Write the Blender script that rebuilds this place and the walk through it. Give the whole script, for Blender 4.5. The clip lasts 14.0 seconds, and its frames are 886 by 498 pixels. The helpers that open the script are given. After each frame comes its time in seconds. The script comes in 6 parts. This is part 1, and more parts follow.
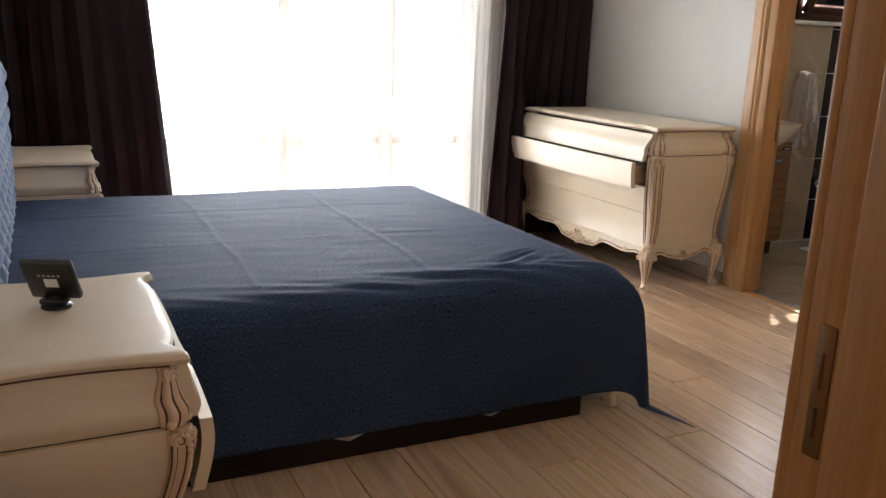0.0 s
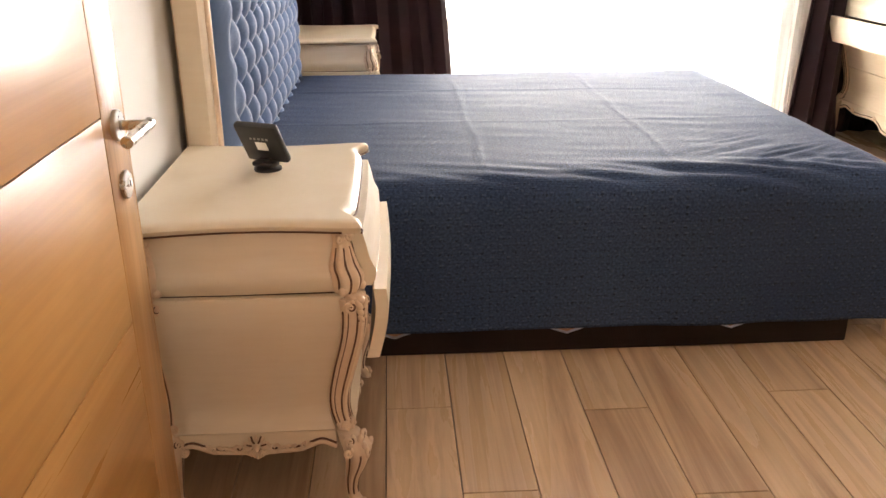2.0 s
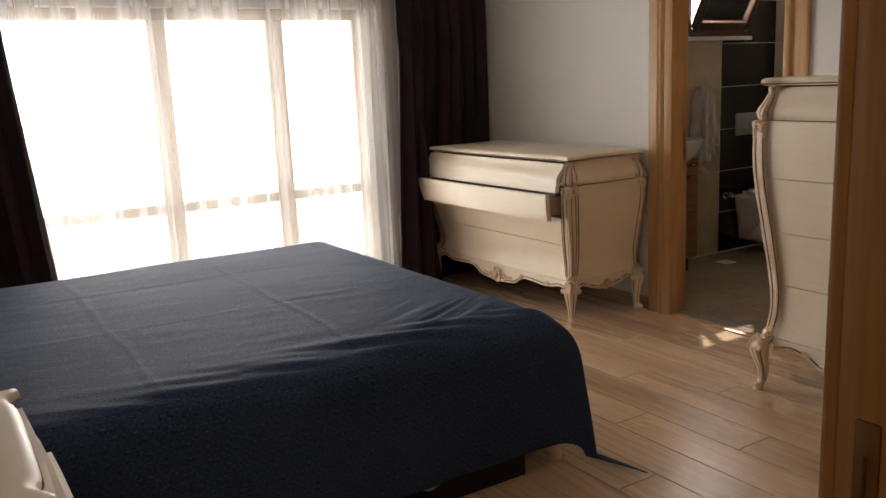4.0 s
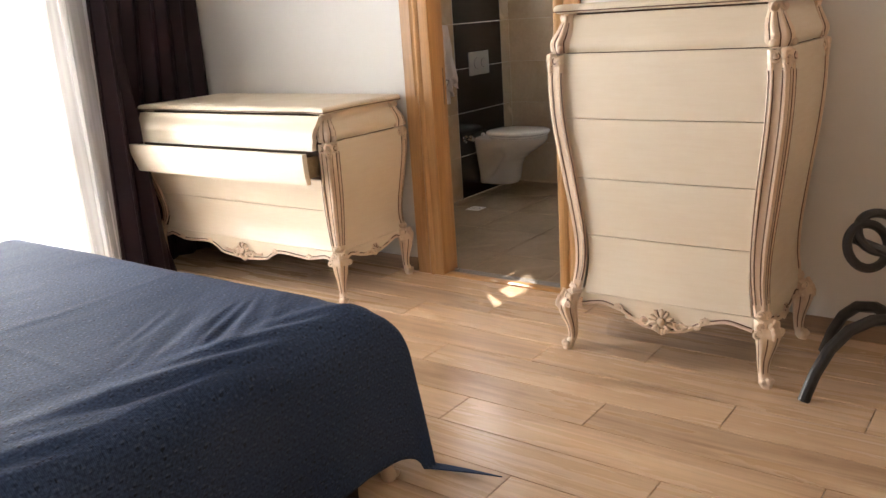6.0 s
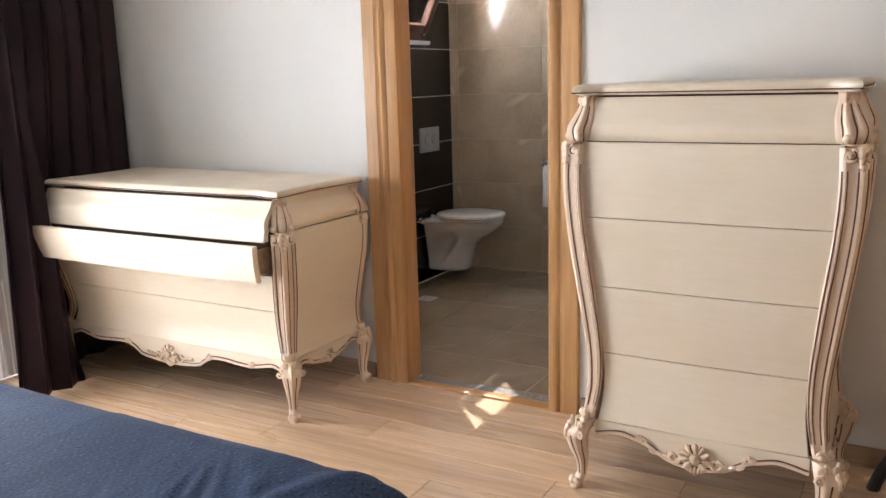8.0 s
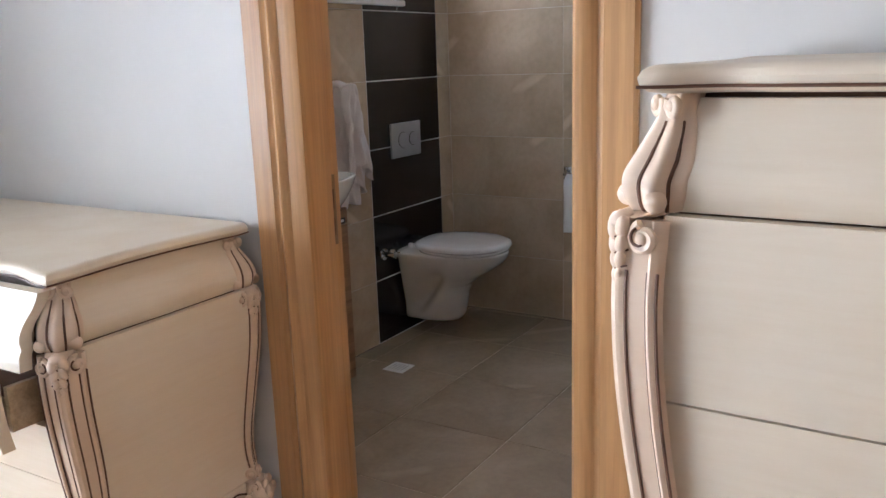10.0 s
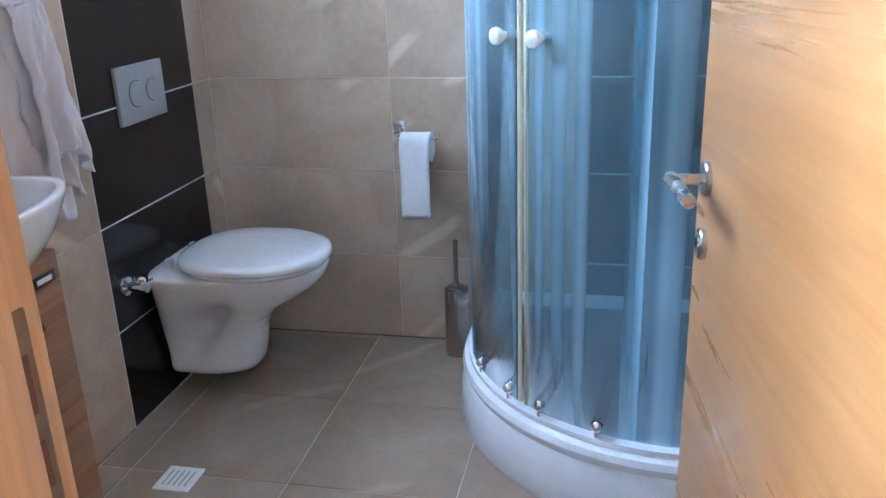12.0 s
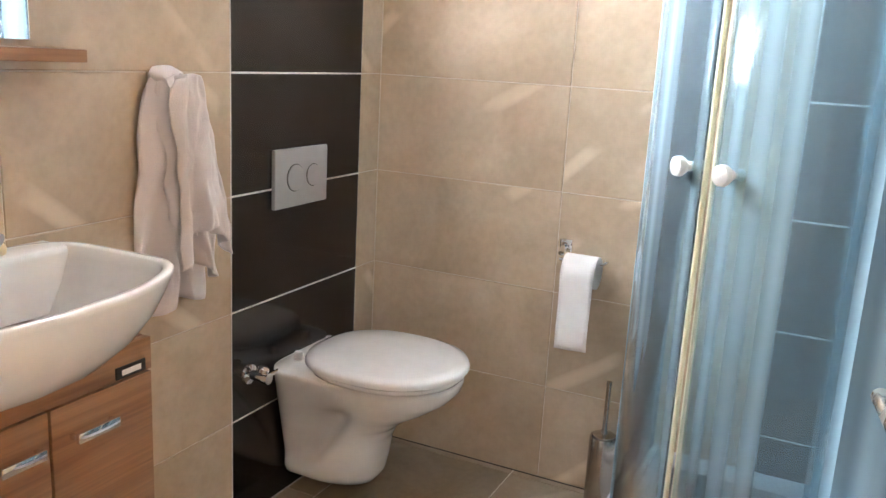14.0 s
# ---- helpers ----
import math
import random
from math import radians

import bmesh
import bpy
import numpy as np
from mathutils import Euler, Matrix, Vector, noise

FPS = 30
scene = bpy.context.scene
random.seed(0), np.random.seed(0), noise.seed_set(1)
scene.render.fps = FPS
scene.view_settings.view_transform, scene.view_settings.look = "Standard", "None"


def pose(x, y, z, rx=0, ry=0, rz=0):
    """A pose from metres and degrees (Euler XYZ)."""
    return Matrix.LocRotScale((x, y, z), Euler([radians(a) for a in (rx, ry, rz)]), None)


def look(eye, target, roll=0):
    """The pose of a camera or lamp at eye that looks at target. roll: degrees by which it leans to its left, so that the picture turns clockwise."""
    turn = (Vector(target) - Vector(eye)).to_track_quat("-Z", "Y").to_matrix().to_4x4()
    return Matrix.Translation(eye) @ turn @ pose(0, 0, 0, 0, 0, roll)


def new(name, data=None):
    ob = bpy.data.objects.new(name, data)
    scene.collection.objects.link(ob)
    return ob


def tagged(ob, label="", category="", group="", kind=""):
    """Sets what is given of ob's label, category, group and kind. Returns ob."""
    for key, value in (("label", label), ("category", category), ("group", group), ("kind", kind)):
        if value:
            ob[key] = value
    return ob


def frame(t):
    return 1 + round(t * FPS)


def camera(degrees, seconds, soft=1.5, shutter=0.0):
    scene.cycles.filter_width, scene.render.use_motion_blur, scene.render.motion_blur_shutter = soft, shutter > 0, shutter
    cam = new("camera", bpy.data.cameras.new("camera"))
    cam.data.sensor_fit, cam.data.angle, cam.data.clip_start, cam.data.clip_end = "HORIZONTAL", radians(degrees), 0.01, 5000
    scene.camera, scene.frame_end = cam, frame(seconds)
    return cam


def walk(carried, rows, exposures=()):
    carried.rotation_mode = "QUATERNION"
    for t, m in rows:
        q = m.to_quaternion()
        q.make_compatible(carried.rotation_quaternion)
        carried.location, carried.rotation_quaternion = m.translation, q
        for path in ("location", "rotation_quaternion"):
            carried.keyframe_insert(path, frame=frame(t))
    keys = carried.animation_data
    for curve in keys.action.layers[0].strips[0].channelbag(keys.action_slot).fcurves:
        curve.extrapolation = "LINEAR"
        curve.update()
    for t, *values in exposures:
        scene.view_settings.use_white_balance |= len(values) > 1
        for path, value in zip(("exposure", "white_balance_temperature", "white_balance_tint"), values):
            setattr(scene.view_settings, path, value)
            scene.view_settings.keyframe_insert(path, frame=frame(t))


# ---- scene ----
PATH = [
    (0, (0.023, -0.013, 1.37), (0.869, 1.734, 0.889), 2.2),
    (0.5, (0.124, 0.022, 1.355), (0.704, 1.864, 0.836), 2.2),
    (1, (0.263, 0.02, 1.341), (0.552, 1.919, 0.783), 2.1),
    (1.5, (0.325, 0.028, 1.315), (0.453, 1.91, 0.651), 0.6),
    (2, (0.333, 0.04, 1.309), (0.444, 1.895, 0.572), -0.3),
    (2.5, (0.312, 0.015, 1.349), (0.473, 1.921, 0.763), -0.3),
    (3, (0.23, 0.052, 1.377), (0.595, 1.971, 0.949), -0.3),
    (3.3, (0.173, 0.092, 1.378), (0.738, 1.974, 1.003), -1.4),
    (3.5, (0.122, 0.156, 1.383), (0.857, 1.978, 1.011), -1.9),
    (4, (0.14, 0.213, 1.383), (1.174, 1.879, 0.99), -2.6),
    (4.2, (0.164, 0.281, 1.372), (1.268, 1.899, 0.967), -2.6),
    (6.3, (0.349, 1.067, 1.344), (1.921, 2.176, 0.799), -4.1),
    (6.5, (0.365, 1.167, 1.35), (1.959, 2.248, 0.814), -4.2),
    (7, (0.367, 1.379, 1.36), (2.033, 2.363, 0.852), -3.9),
    (7.5, (0.398, 1.449, 1.359), (2.099, 2.384, 0.88), -2.8),
    (8, (0.632, 1.501, 1.371), (2.328, 2.483, 0.97), -1.6),
    (8.2, (0.761, 1.529, 1.377), (2.443, 2.546, 1.01), -1.0),
    (10.3, (2.362, 2.301, 1.348), (4.025, 3.305, 0.87), -2.1),
    (10.5, (2.503, 2.417, 1.334), (4.185, 3.372, 0.826), -2.6),
    (11, (2.806, 2.65, 1.325), (4.541, 3.461, 0.749), -3.5),
    (11.5, (3.058, 2.91, 1.317), (4.879, 3.447, 0.688), -3.8),
    (12, (3.293, 3.038, 1.321), (5.135, 3.439, 0.653), -2.0),
    (12.5, (3.539, 3.024, 1.311), (5.363, 3.563, 0.694), 1.5),
    (13, (3.598, 3.026, 1.311), (5.35, 3.833, 0.78), 2.9),
    (13.5, (3.606, 3.037, 1.314), (5.301, 3.979, 0.827), 2.9),
    (14, (3.582, 3.028, 1.324), (5.341, 3.867, 0.871), 3.1),
]
EXPOSURES = [(0.0, 0.25, 6500, 10), (1.0, 0.32, 7000, 12), (1.5, 0.55, 7250, 13), (2.0, 1.38, 7400, 14), (2.5, 1.0, 7300, 13), (3.0, 0.3, 6900, 12), (4.0, -0.45, 7300, 13), (4.6, -0.3, 7200, 12),
             (6.3, 0.92, 6700, 12), (8.0, 0.82, 6200, 11), (10.5, 0.65, 5600, 11), (11.0, 0.95, 5800, 11), (11.5, 1.5, 4900, 10), (12.0, 1.88, 4500, 9), (12.5, 2.05, 5250, 9), (13.0, 2.27, 5900, 11), (13.5, 2.4, 5900, 11), (14.0, 2.3, 6000, 11)]
cam = camera(56.0, 14.0, soft=1.5)
walk(cam, [(t, look(eye, target, roll)) for t, eye, target, roll in PATH], EXPOSURES)

# ---- world and sun ----
SUN_FROM = Vector((1.52, 1.45, 1.93))
world = bpy.data.worlds.new("sky")
scene.world = world
world.use_nodes = True
wn = world.node_tree
sky = wn.nodes.new("ShaderNodeTexSky")
sky.sky_type, sky.sun_disc = "NISHITA", False
sky.sun_elevation = math.atan2(SUN_FROM.z, SUN_FROM.xy.length)
sky.sun_rotation = math.atan2(SUN_FROM.x, SUN_FROM.y)
wn.links.new(sky.outputs[0], wn.nodes["Background"].inputs[0])
wn.nodes["Background"].inputs[1].default_value = 0.15
sun_data = bpy.data.lights.new("sun", "SUN")
sun_data.energy, sun_data.angle, sun_data.color = 5.0, radians(0.5), (1.0, 0.93, 0.83)
sun = new("sun", sun_data)
sun.matrix_world = look(SUN_FROM * 5, (0, 0, 0))


def area_light(name, centre, target, sx, sy, power, colour):
    """An area lamp: sky light entering through a window's opening, or added fill."""
    data = bpy.data.lights.new(name, "AREA")
    data.shape, data.size, data.size_y, data.energy, data.color = "RECTANGLE", sx, sy, power, colour
    ob = new(name, data)
    ob.matrix_world = look(centre, target)
    return ob


area_light("balcony_sky", (1.75, 6.45, 1.0), (1.7, 0, 0.9), 4.4, 2.5, 430, (0.97, 0.97, 1.0))
area_light("roof_sky", (5.19, 4.62, 1.92), (5.1, 3.0, 1.2), 0.64, 0.58, 34, (0.95, 0.97, 1.0))
# Unseen warm fill added behind the camera; no corridor window is known.
area_light("corridor_fill", (0.55, -1.49, 1.45), (0.45, 1.0, 0.9), 0.9, 1.1, 5, (1.0, 0.70, 0.46))


# ---- materials ----
class Mat:
    """A node material with a few shorthands."""

    def __init__(self, name, rough=0.5, metal=0.0, spec=0.5):
        self.m = bpy.data.materials.new(name)
        self.m.use_nodes = True
        self.t = self.m.node_tree
        self.b = self.t.nodes["Principled BSDF"]
        self.put(Roughness=rough, Metallic=metal)
        self.b.inputs["Specular IOR Level"].default_value = spec

    def put(self, **values):
        for k, v in values.items():
            self.b.inputs[k.replace("_", " ")].default_value = v
        return self

    def node(self, kind, ins=(), **props):
        n = self.t.nodes.new("ShaderNode" + kind)
        if "operation" in props:
            n.operation = props["operation"]
        if "data_type" in props:
            n.data_type, n.blend_type = props["data_type"], props["blend_type"]
        if "bands_direction" in props:
            n.bands_direction = props["bands_direction"]
        if "offset" in props:
            n.offset = props["offset"]
        for k, v in dict(ins).items():
            if isinstance(v, bpy.types.NodeSocket):
                self.t.links.new(v, n.inputs[k])
            else:
                n.inputs[k].default_value = v
        return n

    def coords(self, scale=(1, 1, 1), turn=(0, 0, 0), shift=None):
        tc = self.node("TexCoord")
        ins = {"Vector": tc.outputs["Object"], "Scale": scale, "Rotation": turn}
        if shift is not None:
            ins["Location"] = shift
        return self.node("Mapping", ins).outputs[0]

    def noise(self, vec, scale, detail=4, rough=0.55, distort=0.0):
        return self.node("TexNoise", {"Vector": vec, "Scale": scale, "Detail": detail, "Roughness": rough, "Distortion": distort}).outputs[0]

    def ramp(self, fac, stops):
        n = self.node("ValToRGB", {"Fac": fac})
        while len(n.color_ramp.elements) < len(stops):
            n.color_ramp.elements.new(0.5)
        for e, (p, c) in zip(n.color_ramp.elements, stops):
            e.position, e.color = p, (*c, 1) if len(c) == 3 else c
        return n.outputs[0]

    def mix(self, fac, a, b, how="MIX"):
        n = self.node("Mix", data_type="RGBA", blend_type=how)
        for k, v in ((0, fac), (6, a), (7, b)):
            if isinstance(v, bpy.types.NodeSocket):
                self.t.links.new(v, n.inputs[k])
            else:
                n.inputs[k].default_value = v if k == 0 or len(v) == 4 else (*v, 1)
        return n.outputs[2]

    def math(self, op, a, b=0.0):
        return self.node("Math", {0: a, 1: b}, operation=op).outputs[0]

    def link(self, socket, to):
        self.t.links.new(socket, self.b.inputs[to])
        return self

    def bump(self, height, strength=0.3, distance=0.002):
        n = self.node("Bump", {"Height": height, "Strength": strength, "Distance": distance})
        return self.link(n.outputs[0], "Normal")


def grey(v):
    return (v, v, v)


def paint(name, colour, rough=0.6, mottle=0.06, scale=3.0, bump=0.08, spec=0.4):
    m = Mat(name, rough, spec=spec)
    v = m.coords()
    big, fine = m.noise(v, scale), m.noise(v, 160, 2)
    lo = tuple(c * (1 - mottle) for c in colour)
    hi = tuple(min(1, c * (1 + mottle)) for c in colour)
    m.link(m.ramp(big, [(0.3, lo), (0.7, hi)]), "Base Color")
    m.link(m.ramp(m.noise(v, 9), [(0.3, grey(rough * 0.85)), (0.7, grey(min(1, rough * 1.15)))]), "Roughness")
    m.bump(fine, bump, 0.001)
    return m.m


def wood(name, dark, mid, light, axis, rough=0.45, scale=1.0, per_piece=0.0, spec=0.5, streaks=0.35):
    """Sawn timber with its grain along one axis."""
    m = Mat(name, rough, spec=spec)
    s = [11.0 * scale] * 3
    s[axis] = 0.75 * scale
    shift = None
    info = m.node("ObjectInfo")
    if per_piece:
        r = m.math("MULTIPLY", info.outputs["Random"], 37.0)
        shift = m.node("CombineXYZ", {0: r, 1: r, 2: r}).outputs[0]
    v = m.coords(s, shift=shift)
    grain = m.noise(v, 1.6, 7, 0.62, 1.1)
    col = m.ramp(grain, [(0.28, dark), (0.5, mid), (0.74, light)])
    s2 = [130.0 * scale] * 3
    s2[axis] = 3.0 * scale
    pores = m.noise(m.coords(s2, shift=shift), 1.0, 3, 0.6)
    col = m.mix(streaks, col, m.ramp(pores, [(0.35, grey(0.45)), (0.6, grey(1.0))]), "MULTIPLY")
    if per_piece:
        tone = m.ramp(info.outputs["Random"], [(0.0, grey(1 - per_piece)), (1.0, grey(1.0))])
        col = m.mix(1.0, col, tone, "MULTIPLY")
    m.link(col, "Base Color")
    m.link(m.ramp(grain, [(0.3, grey(rough * 1.25)), (0.7, grey(rough * 0.85))]), "Roughness")
    m.bump(pores, 0.15, 0.001)
    return m.m


def cream_paint(name, colour):
    """Antique cream lacquer, brushed, with faint brown glaze streaks."""
    m = Mat(name, 0.34, spec=0.5)
    v = m.coords((1.4, 1.4, 16))
    brush = m.noise(v, 5, 6, 0.6, 0.4)
    blot = m.noise(m.coords(), 5, 4)
    c = m.ramp(brush, [(0.3, tuple(a * b for a, b in zip(colour, (0.965, 0.95, 0.925)))), (0.62, colour)])
    c = m.mix(0.5, c, m.ramp(blot, [(0.35, (0.95, 0.92, 0.88)), (0.6, (1, 1, 1))]), "MULTIPLY")
    m.link(c, "Base Color")
    m.link(m.ramp(brush, [(0.3, grey(0.46)), (0.7, grey(0.34))]), "Roughness")
    m.bump(brush, 0.04, 0.001)
    return m.m


def fabric(name, colour, light, thread=420.0, rough=0.9, sheen=0.3, blot=2.5, bump=0.35, pile=False):
    m = Mat(name, rough, spec=0.2)
    v = m.coords()
    a = m.node("TexWave", {"Vector": v, "Scale": thread / 6.28, "Distortion": 1.5, "Detail": 2.0}, bands_direction="X").outputs[1]
    b = m.node("TexWave", {"Vector": v, "Scale": thread / 6.28, "Distortion": 1.5, "Detail": 2.0}, bands_direction="Z").outputs[1]
    weave = m.math("ADD", a, b)
    c = m.ramp(m.noise(v, blot), [(0.3, colour), (0.7, light)])
    m.link(c, "Base Color")
    m.put(Sheen_Weight=sheen, Sheen_Roughness=0.5)
    m.bump(m.noise(v, 330, 3) if pile else m.math("ADD", weave, m.noise(v, 60)), bump, 0.003 if pile else 0.0012)
    return m


def tile_stone(name, base, dark, light, vein, rough=0.16):
    """Glazed marble-look tile with slanting pale veins; each tile is shifted."""
    m = Mat(name, rough, spec=0.5)
    info = m.node("ObjectInfo")
    r = m.math("MULTIPLY", info.outputs["Random"], 19.0)
    shift = m.node("CombineXYZ", {0: r, 1: r, 2: r}).outputs[0]
    v = m.coords((1, 1, 1), shift=shift)
    cloud = m.noise(v, 2.6, 6, 0.6, 0.6)
    fine = m.noise(v, 40, 5, 0.6)
    c = m.ramp(cloud, [(0.3, dark), (0.5, base), (0.72, light)])
    c = m.mix(0.18, c, m.ramp(fine, [(0.35, grey(0.6)), (0.6, grey(1))]), "MULTIPLY")
    if vein:
        w = m.node("TexWave", {"Vector": m.coords((1, 1, 1), (0.5, 0.35, 0.6), shift), "Scale": 1.0, "Distortion": 1.1, "Detail": 2.0, "Detail Scale": 1.2}, bands_direction="DIAGONAL").outputs[1]
        short = m.ramp(m.noise(v, 3.4, 2), [(0.50, grey(0)), (0.60, grey(1))])
        line = m.ramp(w, [(0.965, grey(0)), (0.997, grey(vein))])
        c = m.mix(m.math("MULTIPLY", line, short), c, tuple(min(1.0, 1.22 * q) for q in light))
    m.link(c, "Base Color")
    m.link(m.ramp(fine, [(0.3, grey(rough * 0.8)), (0.7, grey(rough * 1.3))]), "Roughness")
    m.bump(cloud, 0.04, 0.002)
    return m.m


def gloss(name, colour, rough=0.1, metal=0.0, coat=0.0, spec=0.5):
    m = Mat(name, rough, metal, spec)
    v = m.coords()
    n = m.noise(v, 14, 3)
    m.link(m.mix(m.ramp(n, [(0.35, grey(0)), (0.7, grey(1))]), colour, tuple(c * 0.94 for c in colour)), "Base Color")
    m.link(m.ramp(m.noise(v, 30, 4), [(0.3, grey(rough * 0.8)), (0.7, grey(rough * 1.35))]), "Roughness")
    m.put(Coat_Weight=coat)
    return m.m


WALL = paint("wall_paint", (0.70, 0.685, 0.65), 0.75, 0.03, 1.5, 0.12, 0.25)
# Tan put on unseen walls to warm and dim the light they bounce.
WALL_BOUNCE = paint("tan_bounce_paint", (0.46, 0.34, 0.24), 0.75, 0.04, 1.5, 0.12, 0.25)
CEILING = paint("ceiling_paint", (0.78, 0.775, 0.76), 0.85, 0.02, 1.2, 0.1, 0.2)
CREAM = cream_paint("cream_lacquer", (0.77, 0.672, 0.53))
CARVED = cream_paint("carved_cream", (0.72, 0.565, 0.425))
GLAZE = paint("brown_glaze", (0.085, 0.042, 0.022), 0.6, 0.2, 20)
PATINA = paint("brown_patina", (0.125, 0.058, 0.032), 0.55, 0.25, 30)
DRAWER_WOOD = wood("drawer_wood", (0.30, 0.22, 0.13), (0.42, 0.32, 0.2), (0.52, 0.42, 0.28), 0)
OAK_UP = wood("oak_upright", (0.43, 0.23, 0.09), (0.52, 0.295, 0.125), (0.60, 0.36, 0.165), 2, 0.34, 1.0, 0.0, 0.5, 0.25)
OAK_Y = wood("oak_along_y", (0.44, 0.205, 0.055), (0.54, 0.275, 0.085), (0.61, 0.34, 0.12), 1, 0.30, 0.8, 0.06)
OAK_X = wood("oak_along_x", (0.47, 0.225, 0.062), (0.56, 0.285, 0.088), (0.62, 0.34, 0.118), 0, 0.30, 0.42, 0.06, 0.5, 0.16)
FLOOR = wood("laminate", (0.36, 0.215, 0.125), (0.66, 0.455, 0.285), (0.79, 0.58, 0.385), 1, 0.27, 0.42, 0.18, 0.5, 0.2)
GAP = paint("dark_gap", (0.03, 0.02, 0.014), 0.8)
SKIRT = wood("skirting_wood", (0.20, 0.12, 0.07), (0.29, 0.19, 0.12), (0.36, 0.25, 0.16), 1, 0.4)
STEEL = gloss("satin_steel", (0.56, 0.54, 0.51), 0.26, 1.0)
CHROME = gloss("chrome", (0.80, 0.80, 0.81), 0.07, 1.0)
brushed = Mat("brushed_steel", 0.22, 1.0)
brushed.link(brushed.mix(brushed.noise(brushed.coords(), 6, 2), (0.40, 0.365, 0.32), (0.50, 0.46, 0.41)), "Base Color")
BRUSHED = brushed.m
BRASS = gloss("dull_brass", (0.30, 0.21, 0.13), 0.42, 1.0)
CERAMIC = gloss("white_ceramic", (0.80, 0.795, 0.78), 0.09, 0.0, 0.4)
ACRYLIC = gloss("white_acrylic", (0.80, 0.81, 0.82), 0.2, 0.0, 0.2)
WHITE_PLASTIC = gloss("white_plastic", (0.76, 0.75, 0.72), 0.3)
GREY_PLASTIC = gloss("matt_grey_plate", (0.34, 0.335, 0.33), 0.38)
BLACK_PLASTIC = gloss("black_plastic", (0.018, 0.018, 0.019), 0.35)
IRON = paint("wrought_iron", (0.020, 0.018, 0.017), 0.42, 0.3, 30, 0.4, 0.5)
BEIGE = tile_stone("beige_wall_tile", (0.50, 0.385, 0.27), (0.43, 0.325, 0.222), (0.58, 0.46, 0.335), 0.75)
BLACK = tile_stone("black_wall_tile", (0.012, 0.0095, 0.009), (0.009, 0.007, 0.007), (0.020, 0.016, 0.015), 0.0, 0.1)
STONE = tile_stone("floor_tile", (0.335, 0.262, 0.185), (0.275, 0.21, 0.145), (0.40, 0.32, 0.235), 0.4, 0.2)
granite = Mat("speckled_granite", 0.25)
granite.link(granite.ramp(granite.noise(granite.coords(), 260, 3, 0.7), [(0.38, (0.05, 0.05, 0.055)), (0.5, (0.30, 0.28, 0.26)), (0.64, (0.66, 0.64, 0.60))]), "Base Color")
GRANITE = granite.m
GROUT = paint("beige_grout", (0.60, 0.51, 0.40), 0.85, 0.12, 20)
WHITE_GROUT = paint("white_grout", (0.66, 0.63, 0.58), 0.8, 0.06, 20)
WALNUT = wood("walnut_laminate", (0.19, 0.085, 0.035), (0.29, 0.145, 0.065), (0.36, 0.195, 0.095), 0, 0.38)
WINDOW_BROWN = wood("brown_window_frame", (0.06, 0.022, 0.012), (0.10, 0.038, 0.02), (0.14, 0.055, 0.03), 0, 0.35)
PVC = paint("cream_window_frame", (0.50, 0.40, 0.29), 0.4, 0.03, 4, 0.03)
PALE_GROUND = paint("pale_ground", (0.45, 0.43, 0.40), 0.8, 0.1, 2)
RENDER = paint("outer_render", (0.5, 0.48, 0.44), 0.9, 0.1, 2)
SOAP = paint("cream_soap", (0.72, 0.58, 0.36), 0.45, 0.04, 30)
PAPER = fabric("toilet_paper", (0.74, 0.71, 0.69), (0.80, 0.78, 0.76), 900, 0.95, 0.0, 12, 0.2, True).m
TOWEL = fabric("pale_towel", (0.66, 0.60, 0.585), (0.74, 0.68, 0.665), 700, 1.0, 0.35, 4, 0.6, True).m
VELVET = fabric("blue_upholstery", (0.070, 0.130, 0.262), (0.098, 0.168, 0.315), 800, 0.75, 0.35, 6, 0.2).m
CURTAIN = fabric("aubergine_curtain", (0.014, 0.0058, 0.0082), (0.026, 0.0105, 0.0145), 300, 0.5, 0.0, 3, 0.2).m
BASE_CLOTH = fabric("dark_bed_base", (0.014, 0.008, 0.007), (0.022, 0.013, 0.011), 400, 0.7, 0.02, 5, 0.2).m
MOTIF = paint("tan_motif", (0.40, 0.24, 0.15), 0.6, 0.1, 20)
SHEET = fabric("pale_blue_sheet", (0.36, 0.40, 0.56), (0.44, 0.48, 0.62), 500).m


